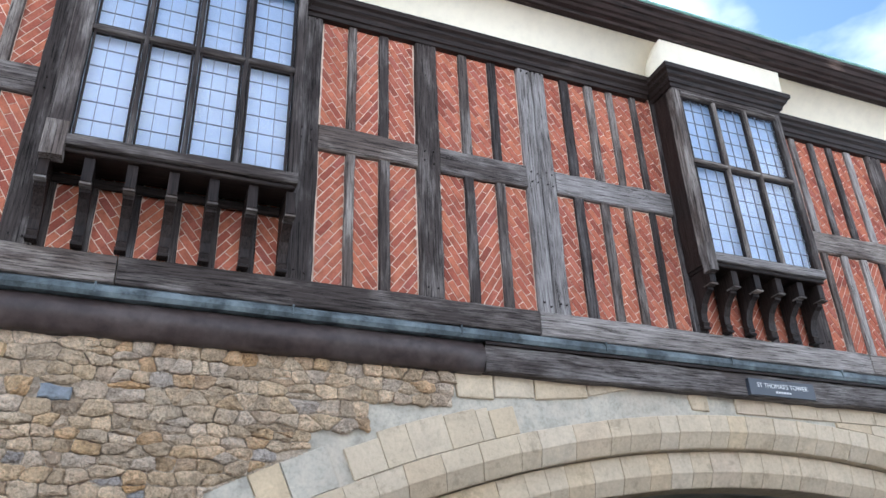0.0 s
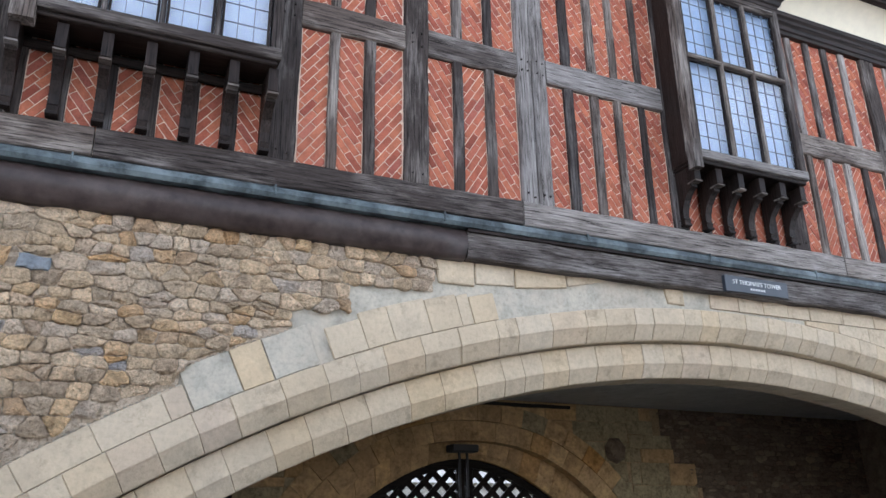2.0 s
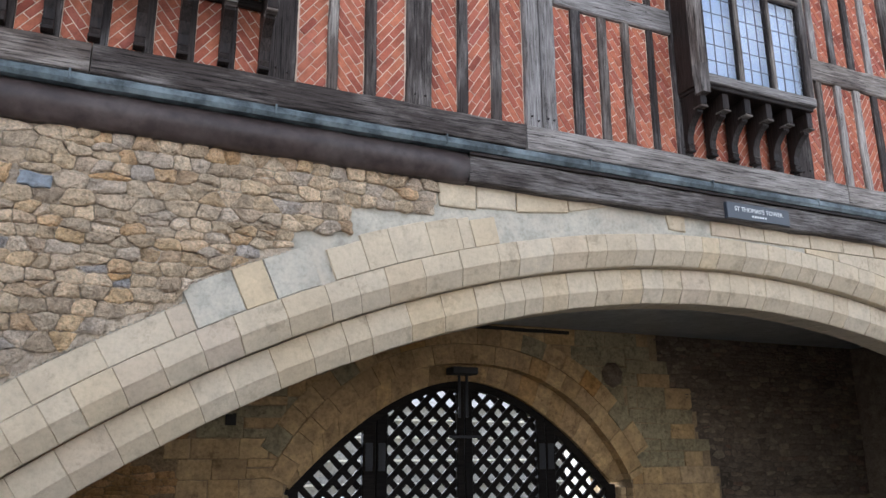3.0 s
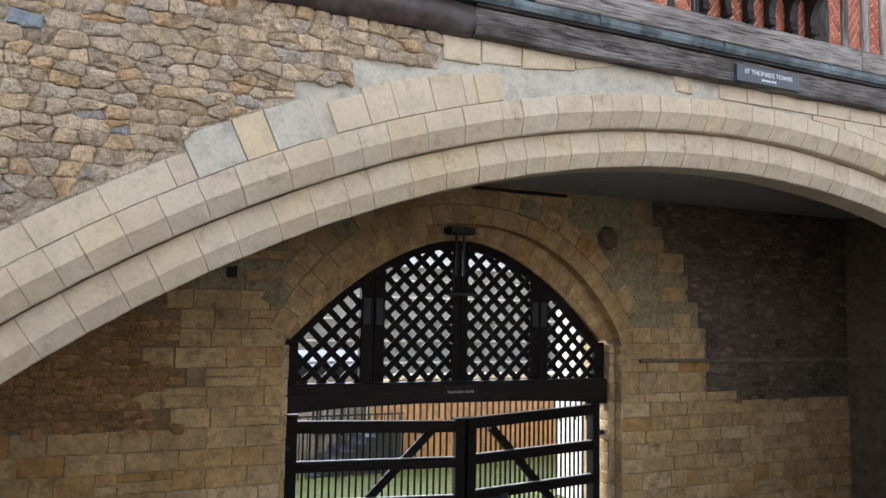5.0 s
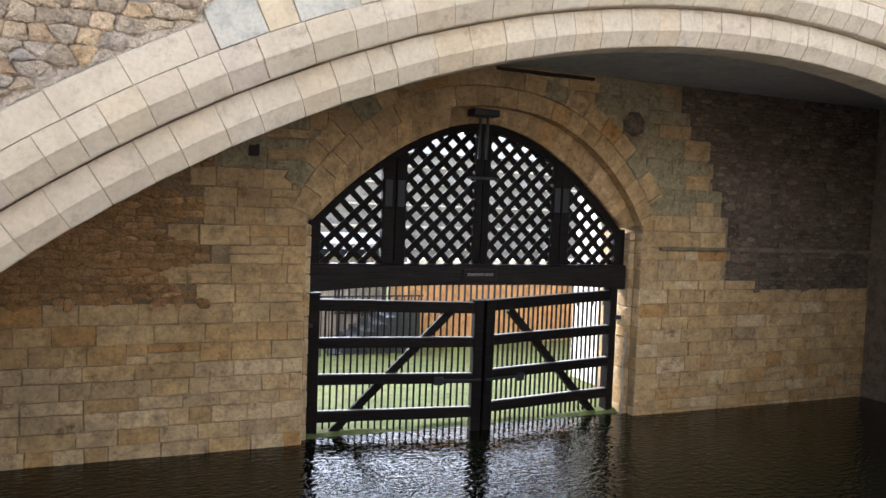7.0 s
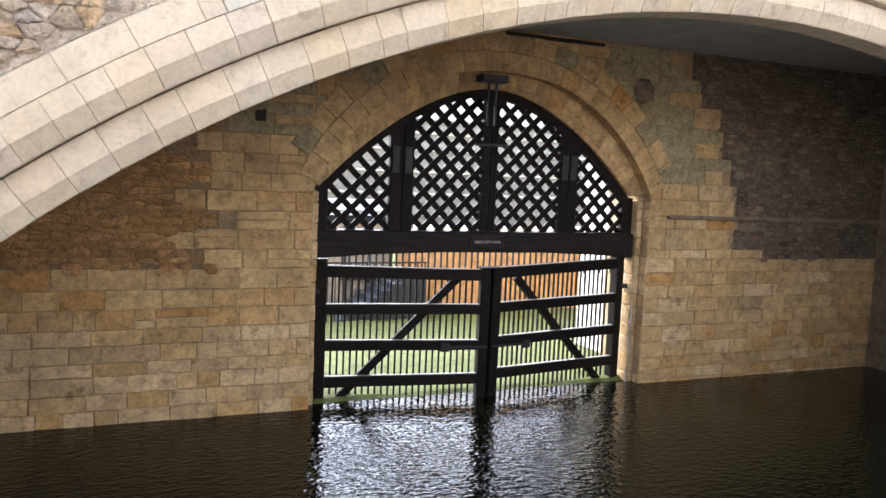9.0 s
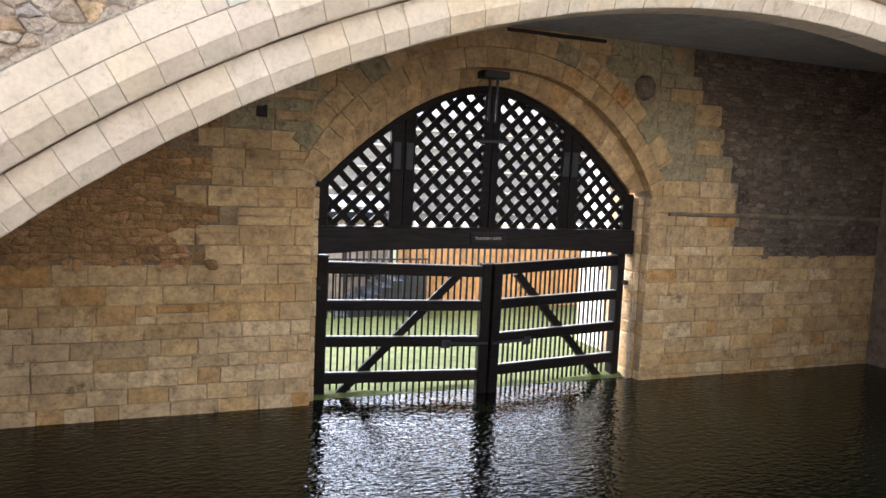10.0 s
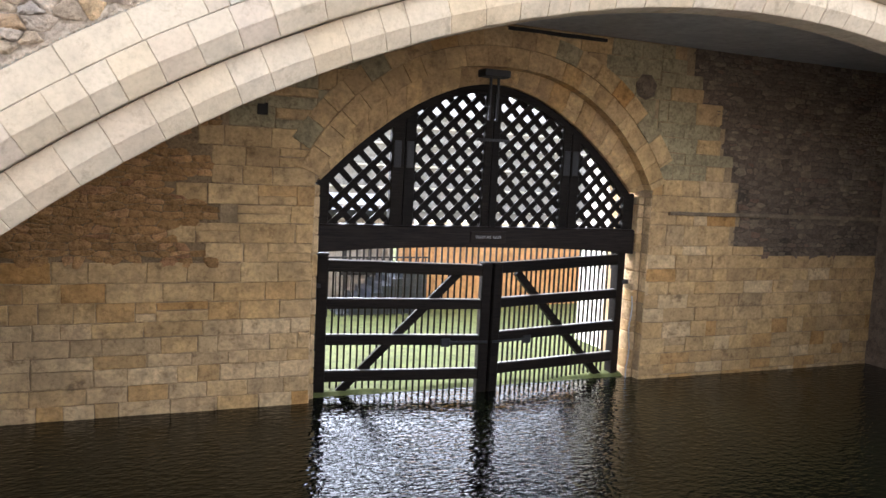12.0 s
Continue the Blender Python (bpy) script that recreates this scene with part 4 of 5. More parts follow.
wall_gate = empty("wall_gate", "tan ashlar and rubble wall around the pointed water gate arch", "wall", "structure")
for xa, xb in ((-9, G_MID - G_HALF), (G_MID + G_HALF, 25)):
    part("wall_core", box(xa, xb, BACK + 0.012, 13.3, -0.6, 6.25, 0), MORTAR_DARK, wall_gate, "dark recessed mortar")
part("wall_core", column_wall(G_MID - G_HALF, G_MID + G_HALF, BACK + 0.012, 13.3, lambda x: gate_z(x) + 0.02, lambda x: 6.25, 0.08), MORTAR_DARK, wall_gate)
tagged(part("ceiling", box(-9, 25, 8.26, 13.3, 6.25, 6.7, 0), CEILING), "flat grey plastered soffit", "ceiling", kind="structure")
tagged(part("wall_east", box(15.28, 25, 8.26, 13.3, -0.6, 6.25, 0.02), SHADED_STONE), "dark stone side wall in deep shade", "wall", kind="structure")
# added out of view to cut the light that reaches the east side
tagged(part("wall_pier", box(12.2, 25, 7.9, 8.22, -0.6, 5.6, 0.02), SHADED_STONE), "unseen added block that keeps light off the east side", "wall", kind="structure")
tagged(part("wall_west", box(-9, -4.6, 8.26, 13.3, -0.6, 6.25, 0.02), TUNNEL_DARK), "dark stone side wall in deep shade", "wall", kind="structure")


def courses(x0, x1, z_list, w, rng, inside, split=0.12):
    for z0, z1 in zip(z_list, z_list[1:]):
        x = x0 - rng.uniform(0, w[0])
        while x < x1:
            wide = rng.uniform(*w)
            a, b = max(x, x0), min(x + wide, x1)
            x += wide
            if b - a < 0.07:
                continue
            parts = [(z0, z1)]
            if rng.random() < split and z1 - z0 > 0.28:
                m = z0 + (z1 - z0) * rng.uniform(0.4, 0.6)
                parts = [(z0, m), (m, z1)]
            for p, q in parts:
                poly = [(a + 0.006, p + 0.006), (b - 0.006, p + 0.006), (b - 0.006, q - 0.006), (a + 0.006, q - 0.006)]
                if inside((a + b) / 2, (p + q) / 2, a, b, p, q):
                    poly = [(px + rng.uniform(-0.010, 0.010), pz + rng.uniform(-0.009, 0.009)) for px, pz in poly]
                    yield poly


def levels(z0, z1, h, rng):
    out = [z0]
    while out[-1] < z1 - h[0]:
        out.append(min(z1, out[-1] + rng.uniform(*h)))
    out[-1] = z1
    return out


rng = random.Random(21)


def clear_of_arch(x, z, a, b, p, q):
    """Does the stone show outside the ring of arch stones and the opening?"""
    hidden = 0
    for xx in (a, b):
        for zz in (p, q):
            if abs(xx - G_MID) < G_HALF - 0.02 and zz < gate_z(xx) + 0.05:
                return False
            hidden += in_ring(xx, zz)
    return hidden < 4


def left_tan(x, z, *e):
    if not clear_of_arch(x, z, *e):
        return False
    return z < 2.25 or x > 1.0 + 0.35 * math.sin(z * 9) + 0.1


def left_dark(x, z):
    return z > 2.25 and x <= 1.0 + 0.35 * math.sin(z * 9) + 0.1


def dark_edge(z):
    """Where the dark, shaded rubble begins at each height."""
    for low, x in ((5.75, 10.0), (5.25, 10.2), (4.85, 10.55), (4.3, 10.85), (3.8, 11.1), (3.19, 11.3), (2.95, 11.4), (2.56, 11.3)):
        if z > low:
            return x
    return 11.74


def right_tan(x, z, *e):
    if not clear_of_arch(x, z, *e):
        return False
    return z < 2.38 or x < dark_edge(z)


def right_dark(x, z):
    return not (z < 2.38 or x < dark_edge(z))


def tan_kind(poly):
    """Golden blocks high on the west side, pale grey ones low down, olive ones over the east haunch."""
    k = len(poly)
    x, z = sum(p[0] for p in poly) / k, sum(p[1] for p in poly) / k
    r = rng.random()
    if z > 3.7 and x > 8.3:
        return TUNNEL_OLIVE if r < 0.75 else TUNNEL
    if z > 4.2 and x < 4.0:
        return TUNNEL_OLIVE if r < 0.6 else TUNNEL
    if x < 2.9:
        if z < 0.5:
            return TUNNEL_GOLD if r < 0.35 else TUNNEL_PALE if r < 0.75 else TUNNEL
        if z < 1.45:
            return TUNNEL_PALE if r < 0.72 else TUNNEL_GOLD if r < 0.80 else TUNNEL
        if z < 2.25:
            return TUNNEL_GOLD if r < 0.55 else TUNNEL
        return TUNNEL_GOLD if r < 0.1 else TUNNEL
    if x > 9 and z < 1.1:
        return TUNNEL_GOLD if r < 0.35 else TUNNEL_PALE if r < 0.5 else TUNNEL
    return TUNNEL_GOLD if r < 0.12 else TUNNEL_PALE if r < 0.3 else TUNNEL


zl = [-0.3, -0.02, 0.21, 0.45, 0.71, 0.90, 1.15, 1.38, 1.67, 1.95, 2.25, 2.54, 2.84, 3.12, 3.42, 3.69, 3.98, 4.27, 4.58, 4.9, 5.25, 5.6, 5.95, 6.24]
lay(courses(-4.6, 2.85, zl, (0.28, 0.85), rng, left_tan, 0.14), wall_gate, tan_kind, BACK + 0.012, (0.005, 0.032), 0.007, rng, 0.008, "ashlar", 400)
zr = [-0.3, 0.06, 0.26, 0.49, 0.78, 1.09, 1.36, 1.62, 1.87, 2.12, 2.38, 2.56, 2.95, 3.19, 3.5, 3.8, 4.08, 4.3, 4.58, 4.85, 5.25, 5.5, 5.75, 6.0, 6.24]
lay(courses(9.20, 15.28, zr, (0.25, 0.8), rng, right_tan, 0.12), wall_gate, tan_kind, BACK + 0.012, (0.005, 0.032), 0.007, rng, 0.008, "ashlar", 400)
lay(courses(2.85, 9.20, [3.42, 3.69, 3.98, 4.27, 4.58, 4.9, 5.25, 5.6, 5.95, 6.24], (0.28, 0.7), rng, clear_of_arch), wall_gate, tan_kind, BACK + 0.012, (0.006, 0.02), 0.006, rng, 0.006, "ashlar", 300)


def dark_polys(x0, x1, z0, z1, test, seed):
    r = random.Random(seed)
    for poly in random_rubble(x0, x1, z0, z1, (0.055, 0.13), (0.12, 0.34), r, 2.6, 0.2, 0.10, 0.14):
        k = len(poly)
        cx, cz = sum(p[0] for p in poly) / k, sum(p[1] for p in poly) / k
        if x0 < cx < x1 and z0 < cz < z1 and test(cx, cz):
            yield worn(poly, 0.003, r, 0.2)


part("mortar_bed", box(-4.6, 1.45, BACK + 0.010, BACK + 0.02, 2.25, 5.0, 0), MORTAR_BROWN, wall_gate)
lay(dark_polys(-3.2, 1.5, 2.25, 5.0, left_dark, 31), wall_gate, TUNNEL_DARK, BACK + 0.012, (0.004, 0.03), 0.006, rng, 0.013, "stone", 600, DARK_JOINED)
lay(dark_polys(9.8, 15.28, 2.38, 6.24, right_dark, 32), wall_gate, SHADED_STONE, BACK + 0.012, (0.0, 0.02), 0.006, rng, 0.010, "stone", 760, SHADED_JOINED)
for z0, z1 in ((2.38, 2.56), (2.56, 2.95), (2.95, 3.19), (3.19, 3.8), (3.8, 4.3), (4.3, 4.85), (4.85, 5.25), (5.25, 5.75), (5.75, 6.245)):
    part("mortar_bed", box(dark_edge(z0 + 0.01) - 0.04, 15.27, BACK + 0.007, BACK + 0.02, z0, z1, 0), MORTAR_SHADED, wall_gate)
part("string_course", timber(9.6, 15.26, BACK - 0.075, BACK + 0.01, 3.14, 3.21, 0.012, 0.015), SHADED_STONE, wall_gate, "thin stone string course")
part("string_course", timber(6.0, 7.95, BACK - 0.06, BACK + 0.01, 6.14, 6.20, 0.008, 0.01), HOLE, wall_gate, "black batten under the soffit")

# the arch stones of the gate, two rings that follow the pointed curve
gate_arch = empty("gate_arch", "pointed arch of tan stone blocks over the gate", "arch", "structure")


def inner_z(x):
    """The lower edge of the splay, where the screen meets the stone."""
    w = 3.05 if x < 6.0 else 2.98
    return 3.47 + 1.80 * (1 - min(1.0, abs(x - 6.0) / w) ** 1.82)


def inner_point(s):
    x = 6.0 + (3.05 if s < 0 else 2.98) * s
    return x, inner_z(x)


def arch_block(s0, s1, section, name, mat):
    """A block swept from s0 to s1; section(s) gives its (x, y, z) corners."""
    rings = [section(s0 + (s1 - s0) * i / 3) for i in range(4)]
    k = len(rings[0])
    v = [p for ring in rings for p in ring]
    c = [sum(q[i] for q in v) / len(v) for i in range(3)]
    v = [tuple(a - b for a, b in zip(q, c)) for q in v]
    f = [(r * k + i, r * k + (i + 1) % k, (r + 1) * k + (i + 1) % k, (r + 1) * k + i) for r in range(3) for i in range(k)]
    f += [tuple(range(k)), tuple(range(3 * k, 4 * k))[::-1]]
    mesh = bpy.data.meshes.new(name)
    mesh.from_pydata(v, [], f)
    bm = bmesh.new()
    bm.from_mesh(mesh)
    bmesh.ops.recalc_face_normals(bm, faces=bm.faces[:])
    for q in bm.verts:
        q.co += noise.noise_vector((q.co + Vector(c)) * 6) * 0.006
    bm.to_mesh(mesh)
    bm.free()
    mesh.materials.append(mat)
    ob = new(name, mesh)
    ob.location = c
    ob.parent = gate_arch


def spread(s0, s1, out, size):
    """Steps of s that give blocks of about one length along the curve."""
    s, steps = s0, [s0]
    while s < s1:
        d, p = 0.004, edge_point(s, out)
        length = rng.uniform(*size)
        while s + d < s1 and math.dist(edge_point(s + d, out), p) < length:
            d += 0.003
        s = min(s + d, s1)
        steps.append(s)
    return steps


def splay_section(proud):
    def at(s):
        (x0, z0), (x1, z1), (xi, zi) = edge_point(s), edge_point(s, 0.325), inner_point(s)
        return [(x0, BACK - proud, z0), (x1, BACK - proud, z1), (x1, 12.6, z1), (xi, 12.6, zi), (xi, BACK + 0.27, zi), (x0 + 0.7 * (xi - x0), BACK + 0.21, z0 + 0.7 * (zi - z0)), (x0, BACK + 0.19, z0)]
    return at


def flat_section(a, b, proud):
    def at(s):
        (x0, z0), (x1, z1) = edge_point(s, a), edge_point(s, b)
        return [(x0, BACK - proud, z0), (x1, BACK - proud, z1), (x1, BACK + 0.3, z1), (x0, BACK + 0.3, z0)]
    return at


for lo, hi, out, size, ring in ((-0.985, 0.985, 0.15, (0.27, 0.42), 0), (-0.945, 0.945, 0.5, (0.32, 0.52), 1)):
    ss = spread(lo, hi, out, size)
    for a, b in zip(ss, ss[1:]):
        e = min(0.0010, (b - a) / 4)
        proud = rng.uniform(0.028, 0.040)
        mat = TUNNEL_GOLD if rng.random() < 0.15 else TUNNEL_OLIVE if ring and rng.random() < 0.25 else TUNNEL
        arch_block(a + e, b - e, splay_section(proud) if ring == 0 else flat_section(0.337, 0.65, proud), "voussoir", mat)
# jamb stones of the opening
for side in (-1, 1):
    z = -0.3
    while z < G_SPRING:
        h = min(rng.uniform(0.22, 0.4), G_SPRING - z)
        x = G_MID + side * G_HALF
        d = rng.uniform(-0.006, 0.006)
        kind = (TUNNEL_PALE, TUNNEL, TUNNEL_PALE)[int(rng.uniform(0, 3))]
        part("jamb_stone", box(min(x, x - side * 0.12) + d, max(x, x - side * 0.12) + d, BACK + 0.20, 12.95, z + 0.004, z + h - 0.004, 0.018), kind, gate_arch)
        part("jamb_stone", box(min(x - side * 0.0, x + side * 0.04) + d, max(x, x + side * 0.04) + d, BACK + 0.004, 12.19, z + 0.004, z + h - 0.004, 0.01), kind, gate_arch)
        z += h

# holes and bosses in the wall
tagged(part("putlog_hole", box(1.94, 2.10, BACK - 0.022, BACK + 0.02, 4.46, 4.64, 0.006), HOLE, None), "small square dark hole in the stone wall", "wall hole", kind="structure")
bm = bmesh.new()
bmesh.ops.create_cone(bm, cap_ends=True, segments=7, radius1=0.25, radius2=0.17, depth=0.10)
bmesh.ops.transform(bm, matrix=pose(8.88, BACK - 0.05, 5.45, 90, 25, 0), verts=bm.verts)
bmesh.ops.bevel(bm, geom=bm.edges[:], offset=0.012, segments=1, affect="EDGES")
tagged(part("stone_boss", bm, SHADED_STONE), "broken dark stone boss on the wall", "boss", kind="structure")

# ---- the water gate ----
Y_LAT = 12.42
lattice = empty("lattice_screen", "black oak lattice screen filling the head of the gate arch", "lattice gate", at=(G_MID, Y_LAT, 2.8))


def gate_part(name, bm, mat=GATE_WOOD, parent=lattice, label=""):
    ob = part(name, bm, mat, parent, label)
    if parent is lattice:
        ob.location = -lattice.location
    return ob


def in_z(x, cut=0.0):
    return inner_z(x) - cut


# arched rim in four lengths
for sa, sb in ((-1, -0.58), (-0.58, 0.0), (0.0, 0.56), (0.56, 1)):
    bm = bmesh.new()
    k = 12
    prev = None
    for i in range(k + 1):
        s = sa + (sb - sa) * i / k
        x1, z1 = inner_point(s)
        x0, z0 = 6.0 + (x1 - 6.0) * 0.945, inner_z(x1) - 0.15 + 0.11 * abs(s)
        cur = [bm.verts.new(p) for p in ((x1, Y_LAT - 0.06, z1), (x0, Y_LAT - 0.06, z0), (x0, Y_LAT + 0.08, z0), (x1, Y_LAT + 0.08, z1))]
        if prev:
            for j in range(4):
                bm.faces.new((prev[j], prev[(j + 1) % 4], cur[(j + 1) % 4], cur[j]))
        else:
            bm.faces.new(cur)
        prev = cur
    bm.faces.new(prev)
    bmesh.ops.recalc_face_normals(bm, faces=bm.faces[:])
    gate_part("rim", bm)
for x0, x1 in ((2.98, 3.17), (4.20, 4.42), (4.425, 4.62), (5.88, 6.02), (6.03, 6.17), (7.45, 7.62), (7.63, 7.82), (8.85, 9.075)):
    gate_part("stile", timber(x0, x1, Y_LAT - 0.06, Y_LAT + 0.07, 2.72, in_z((x0 + x1) / 2) - 0.02 if 3.2 < x0 < 8.8 else 3.5, 0.004))
for x in (4.30, 4.52, 7.54, 7.72):
    gate_part("hinge_plate", box(x - 0.06, x + 0.06, Y_LAT - 0.075, Y_LAT - 0.06, 3.78, 4.22, 0.004), IRON)
    for j in range(6):
        gate_part("stud_nail", box(x - 0.012, x + 0.012, Y_LAT - 0.085, Y_LAT - 0.074, 3.82 + 0.07 * j, 3.84 + 0.07 * j, 0.004), IRON)
PITCH = 0.314
for bay0, bay1, up, down in ((3.17, 4.20, 0.05, 0.287), (4.62, 5.88, 0.05, 0.287), (6.17, 7.45, 0.208, 0.133), (7.82, 8.85, 0.021, 0.188)):
    for sign in (1, -1):
        y0 = Y_LAT - 0.012 if sign > 0 else Y_LAT + 0.026
        k = -20
        while k < 20:
            c = k * PITCH + (up if sign > 0 else down)
            k += 1
            # the bar z = 2.85 + sign * (x - 6.13) + c, cut to its bay and the rim
            pts = []
            for i in range(81):
                x = bay0 - 0.02 + (bay1 - bay0 + 0.04) * i / 80
                z = 2.85 + sign * (x - 6.13) + c
                if 2.75 < z < in_z(x, 0.08):
                    pts.append((x, z))
            # in the west bay the bar next to the rim is gone
            if len(pts) < 3 or (bay0 < 4 and sign > 0 and pts[-1][1] > in_z(pts[-1][0]) - 0.3 and pts[0][1] > in_z(pts[0][0]) - 0.42):
                continue
            (xa, za), (xb, zb) = pts[0], pts[-1]
            n = Vector((-(zb - za), 0, xb - xa)).normalized() * 0.049
            bm = bmesh.new()
            vs = [bm.verts.new(p) for p in ((xa - n.x, y0, za - n.z), (xb - n.x, y0, zb - n.z), (xb + n.x, y0, zb + n.z), (xa + n.x, y0, za + n.z), (xa - n.x, y0 + 0.036, za - n.z), (xb - n.x, y0 + 0.036, zb - n.z), (xb + n.x, y0 + 0.036, zb + n.z), (xa + n.x, y0 + 0.036, za + n.z))]
            for q in ((0, 1, 2, 3), (4, 7, 6, 5), (0, 4, 5, 1), (1, 5, 6, 2), (2, 6, 7, 3), (3, 7, 4, 0)):
                bm.faces.new([vs[j] for j in q])
            bmesh.ops.recalc_face_normals(bm, faces=bm.faces[:])
            gate_part("lattice_bar", bm)
lintel = extrude_x([(Y_LAT - 0.14, 2.42), (Y_LAT - 0.14, 2.80), (Y_LAT - 0.12, 2.83), (Y_LAT + 0.12, 2.83), (Y_LAT + 0.12, 2.42)], 2.93, 9.07, 0.2, 0.015)
for v in lintel.verts:
    if v.co.z < 2.6:
        v.co.z += 0.10 * (1 - ((v.co.x - 6.0) / 3.07) ** 2) - 0.05
gate_part("lintel_beam", lintel, GATE_BROWN, lattice, "heavy dark brown cross beam with a cambered underside")
gate_part("hook_box", box(5.50, 5.97, 11.70, 11.99, 5.32, 5.44, 0.015), IRON, lattice, "black iron bracket box")
for x in (5.84, 5.98):
    gate_part("hanger", box(x - 0.165, x - 0.125, 11.86, 11.90, 4.62, 5.33, 0.006), IRON)
gate_part("drop_bar", box(5.72, 6.32, Y_LAT - 0.10, Y_LAT - 0.065, 4.30, 4.35, 0.006), IRON)
rng = random.Random(9)
for i in range(46):
    x = 3.5 + i * 0.118
    if x < 8.85:
        gate_part("hanging_spike", box(x - 0.016, x + 0.016, Y_LAT + 0.14, Y_LAT + 0.17, 2.12 + rng.uniform(-0.1, 0.06), 2.5, 0.004), IRON)
plate = tagged(part("name_plate", box(5.66, 6.32, Y_LAT - 0.175, Y_LAT - 0.135, 2.55, 2.75, 0.006), GATE_BROWN), "dark name plate with pale lettering on the gate beam", "sign")
words("TRAITORS' GATE", 0.066, (5.99, Y_LAT - 0.179, 2.65), STEEL, plate)


def leaf(hinge_x, meet_x, label, rails, heel=2.32):
    """A gate leaf that swings from the jamb to the middle: heel post, meeting post, four rails, a brace and pales."""
    hy, my = 12.47, 12.02
    length = math.hypot(meet_x - hinge_x, my - hy)
    ang = math.atan2(my - hy, meet_x - hinge_x)
    g = empty("gate_leaf", label, "gate", group="water gate leaves")
    flipy = 1 if meet_x > hinge_x else -1
    g.matrix_world = Matrix.Translation((hinge_x, hy, 0)) @ Matrix.Rotation(ang, 4, "Z")
    f = -flipy   # the outer face lies towards the lane
    ya, yb = sorted((f * 0.09, f * -0.03))

    def add(name, bm, mat=GATE_WOOD, label=""):
        return part(name, bm, mat, g, label)

    add("heel_post", timber(0.0, 0.17, -0.10, 0.10, -0.4, heel, 0.004))
    add("post_cap", box(-0.012, 0.182, -0.112, 0.112, heel + 0.002, heel + 0.025, 0.006), GATE_BROWN)
    add("meeting_post", timber(length - 0.17, length, -0.10, 0.10, -0.4, 2.22, 0.004))
    add("post_cap", box(length - 0.18, length, -0.112, 0.112, 2.222, 2.245, 0.006), GATE_BROWN)
    for z_heel, z_meet, h in rails:
        bm = timber(0.17, length - 0.17, ya, yb, -h, 0, 0.006)
        for v in bm.verts:
            v.co.z += z_heel + (z_meet - z_heel) * v.co.x / length
        add("rail", bm)
        # pale strip stands for the sun's glare on the rail top
        cap = box(0.18, length - 0.18, ya + 0.03, yb - 0.03, 0.004, 0.012, 0.002)
        for v in cap.verts:
            v.co.z += z_heel + (z_meet - z_heel) * v.co.x / length + 0.004
        add("rail_cap", cap, GLARE_CAP, "pale strip of sun glare along the rail capping")
    a, b = Vector((0.35, 0, -0.05)), Vector((length - 0.55, 0, 2.06))
    n = Vector((-(b - a).z, 0, (b - a).x)).normalized() * 0.065
    bm = bmesh.new()
    y0, y1 = sorted((f * 0.02, f * -0.06))
    vs = [bm.verts.new((p.x, y, p.z)) for y in (y0, y1) for p in (a - n, b - n, b + n, a + n)]
    for q in ((0, 1, 2, 3), (4, 7, 6, 5), (0, 4, 5, 1), (1, 5, 6, 2), (2, 6, 7, 3), (3, 7, 4, 0)):
        bm.faces.new([vs[j] for j in q])
    bmesh.ops.recalc_face_normals(bm, faces=bm.faces[:])
    add("brace", bm)
    k = int((length - 0.34) / 0.107)
    for i in range(1, k):
        x = 0.17 + (length - 0.34) * i / k
        y0, y1 = sorted((f * -0.062, f * -0.092))
        add("pale", box(x - 0.015, x + 0.015, y0, y1, -0.35, 2.12, 0.003))
    y0, y1 = sorted((f * 0.091, f * 0.13))
    add("latch_bar", box(length - 0.75, length - 0.02, y0, y1, 0.86, 0.90, 0.008), IRON)
    add("latch_block", box(length - 0.85, length - 0.68, y0, y1, 0.80, 0.95, 0.02), IRON)
    return g


leaf(3.04, 5.955, "black timber gate leaf with rails, brace and iron pales", ((2.235, 2.19, 0.18), (1.60, 1.60, 0.16), (1.0, 0.98, 0.16), (0.39, 0.40, 0.17)))
leaf(8.97, 5.975, "black timber gate leaf with rails, brace and iron pales", ((2.34, 2.23, 0.18), (1.67, 1.62, 0.16), (1.06, 1.03, 0.16), (0.46, 0.47, 0.17)), 2.45)
for x in (3.0, 9.02):
    tagged(part("gate_pintle", box(x - 0.09, x + 0.09, 12.36, 12.56, 1.78, 1.86, 0.01), IRON), "black iron pintle holding the gate to the jamb", "hinge")

# ---- beyond the gate ----
tagged(part("passage_wall", box(9.62, 10.9, 13.35, 14.9, -0.5, 6.2, 0.02), PALE_WALL), "pale stone passage wall in full sun", "wall", kind="structure")
tagged(part("bank_edge", extrude_x([(12.2, -0.4), (12.2, -0.04), (12.36, 0.05), (12.9, 0.14), (13.3, 0.18), (13.68, 0.22), (13.68, -0.4)], 2.98, 9.04, 0.15, 0.04), GRASS), "mossy green bank edge at the water", "bank", kind="structure")
garden = empty("garden_wall", "low warm brick wall with a stone coping beyond the lawn", "wall", "structure")
part("wall_body", box(6.9, 19, 19.0, 19.4, 0.0, 2.3, 0.01), WARM_WALL, garden)
part("coping", box(7.36, 19.04, 18.94, 19.46, 2.3, 2.42, 0.02), PALE_WALL, garden)
steps_wall = empty("garden_steps", "grey stone steps with a black iron railing", "steps")
for i in range(7):
    part("step", box(5.0 + 0.28 * i, 7.3, 18.2, 19.6, 0.17 * i, 0.17 * (i + 1), 0.01), SIGN, steps_wall)
part("rail", box(4.3, 7.3, 18.05, 18.09, 1.55, 1.59, 0.004), IRON, steps_wall)
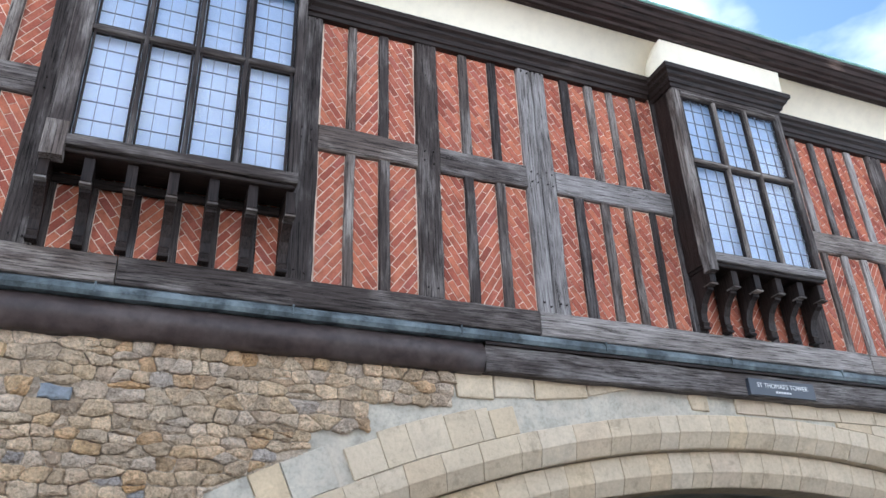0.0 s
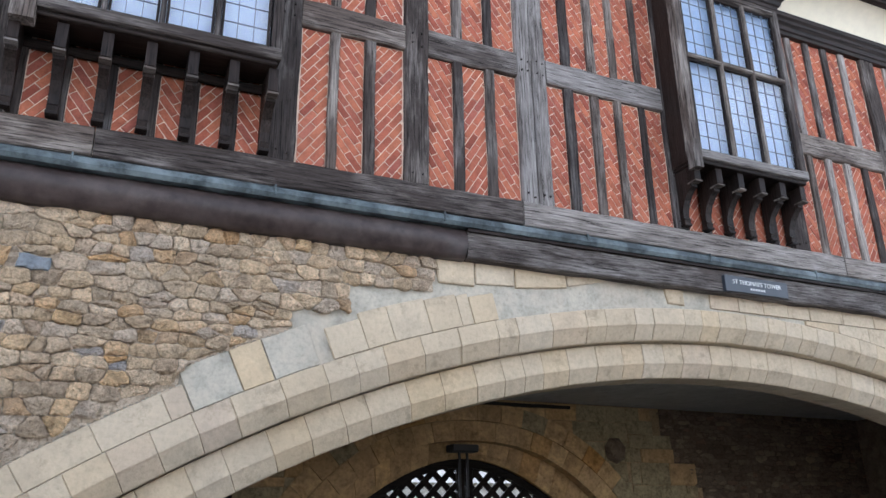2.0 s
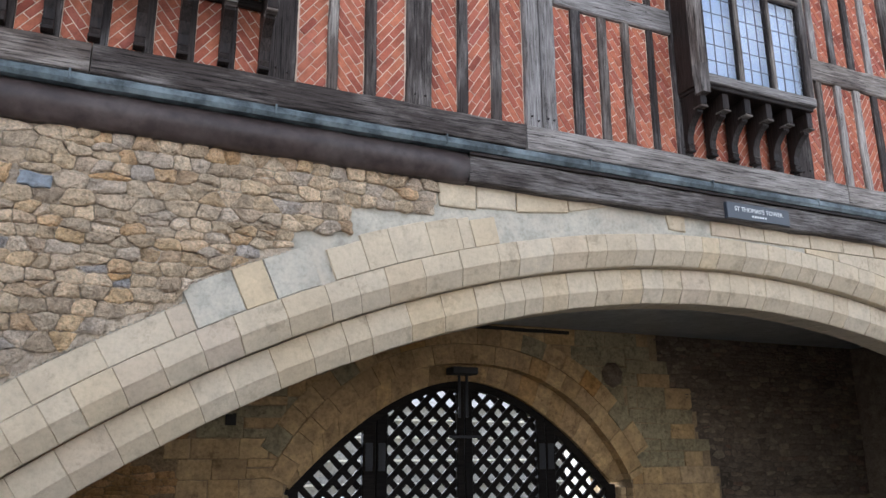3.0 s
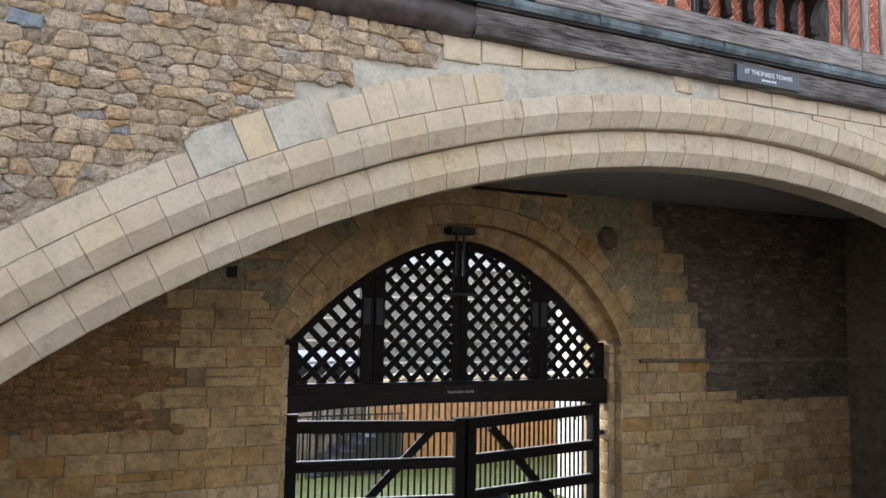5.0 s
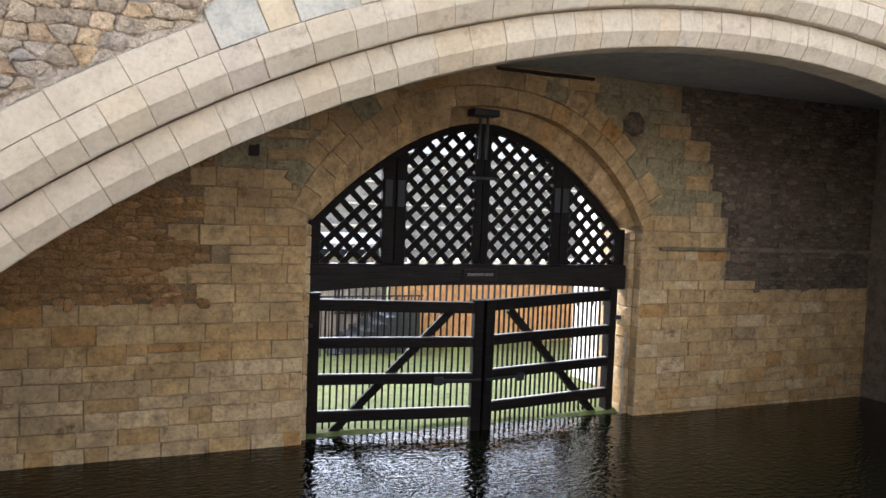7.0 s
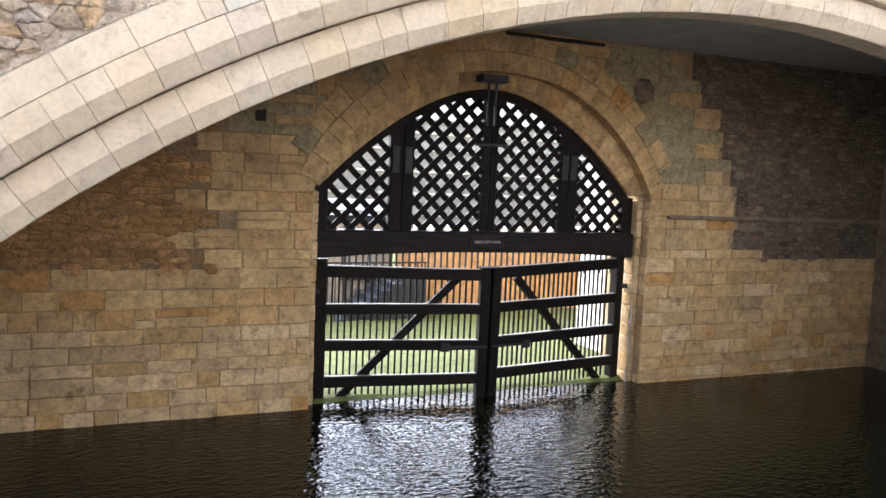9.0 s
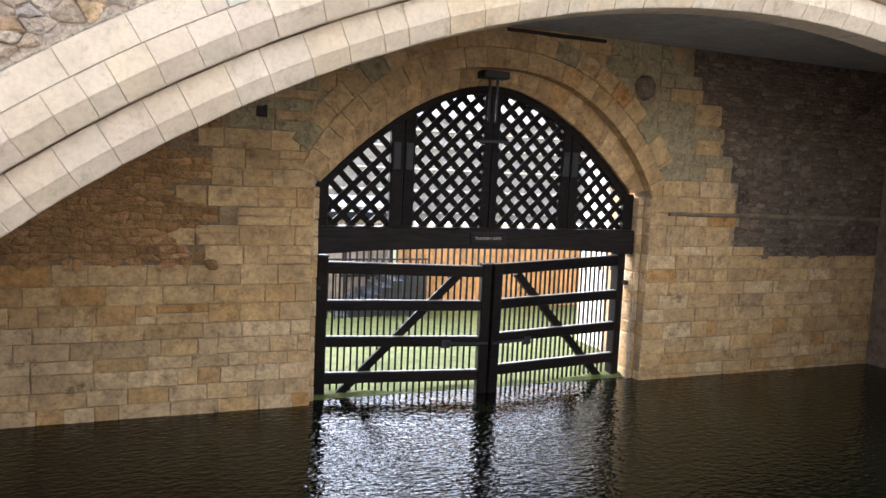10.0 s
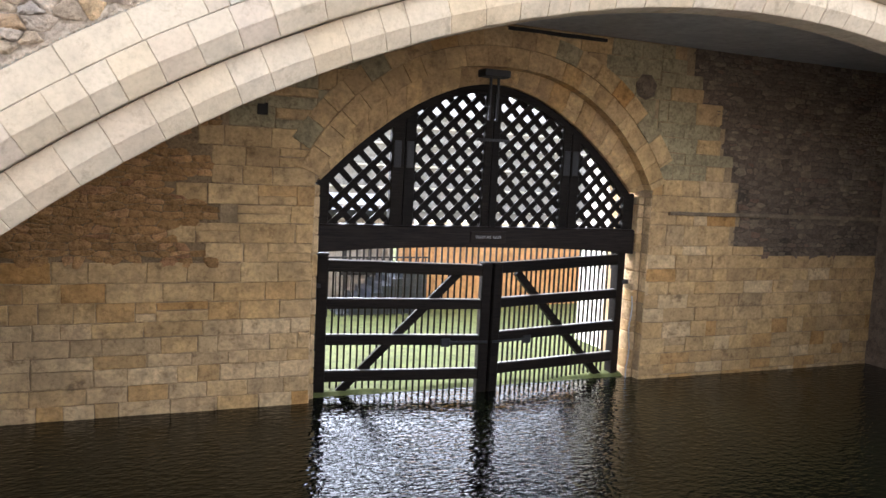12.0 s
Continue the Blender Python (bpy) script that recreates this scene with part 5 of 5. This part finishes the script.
for i in range(16):
    part("baluster", box(4.32 + 0.19 * i, 4.345 + 0.19 * i, 18.06, 18.085, 0.1, 1.56, 0.002), IRON, steps_wall)
tagged(part("slate_wall", box(0.5, 4.88, 19.8, 21.5, 0.0, 2.7, 0.05), SIGN), "dark slate wall beyond the lawn", "wall", kind="structure")
hut = empty("garden_hut", "pale grey boarded hut with dark frames", "hut")
for i in range(14):
    part("board", box(4.9 + 0.142 * i, 5.035 + 0.142 * i, 19.75, 19.8, 0.0, 2.75, 0.006), HUT_GREY, hut)
for z in (0.9, 1.75, 2.6):
    part("frame_bar", box(5.5, 6.9, 19.7, 19.745, z, z + 0.07, 0.004), IRON, hut)
for x in (5.55, 6.2, 6.82):
    part("frame_bar", box(x, x + 0.06, 19.65, 19.695, 0.0, 2.7, 0.004), IRON, hut)
part("roof", extrude_x([(19.5, 2.62), (20.6, 3.0), (20.6, 2.3), (19.85, 2.3)], 4.85, 6.88), SIGN, hut, "dark felt roof")
far = empty("riverside_building", "pale far building with rows of windows", "building")
part("wall", box(2, 40, 44, 50, 0.1, 6.9, 0.02), FAR_STONE, far)
part("roof", extrude_x([(43.6, 6.9), (50.4, 6.9), (47, 8.6)], 1.6, 40.4), FAR_STONE, far)
for z in (1.3, 2.6, 3.9, 5.2, 6.2):
    part("window_band", box(2.4, 39.6, 43.94, 44.02, z, z + 0.34, 0.01), HUT_GREY, far)
    part("ledge", box(2.0, 40.0, 43.8, 44.0, z - 0.16, z - 0.04, 0.01), PALE_WALL, far)


# ---- small fittings ----
def peg(x, y, z, r, name, mat, label, category):
    bm = bmesh.new()
    bmesh.ops.create_cone(bm, cap_ends=True, segments=8, radius1=r, radius2=r * 0.8, depth=0.02)
    bmesh.ops.transform(bm, matrix=pose(x, y, z, 90, 0, 0), verts=bm.verts)
    return part(name, bm, mat, frame_wall)


r = random.Random(4)
for xa, xb, grey in posts:
    for z in (Z_LOW + 0.10, Z_RAIL0 + 0.10, Z_RAIL1 - 0.10, Z_TOP - 0.12):
        for k in (0.3, 0.7):
            peg(xa + (xb - xa) * k, 7.412, z + r.uniform(-0.03, 0.03), 0.013, "peg", OAK_DARK[1], "", "")
chain = tagged(empty("hanging_chain", "thin galvanised chain hanging down the jamb", "chain"))
for i in range(34):
    bm = bmesh.new()
    bmesh.ops.create_cone(bm, cap_ends=True, segments=6, radius1=0.013, radius2=0.013, depth=0.05)
    bmesh.ops.transform(bm, matrix=pose(9.04 + 0.02 * math.sin(i * 0.4), 12.16, 1.55 - 0.052 * i, 0, 12 if i % 2 else -12, 0), verts=bm.verts)
    part("chain_link", bm, STEEL, chain)
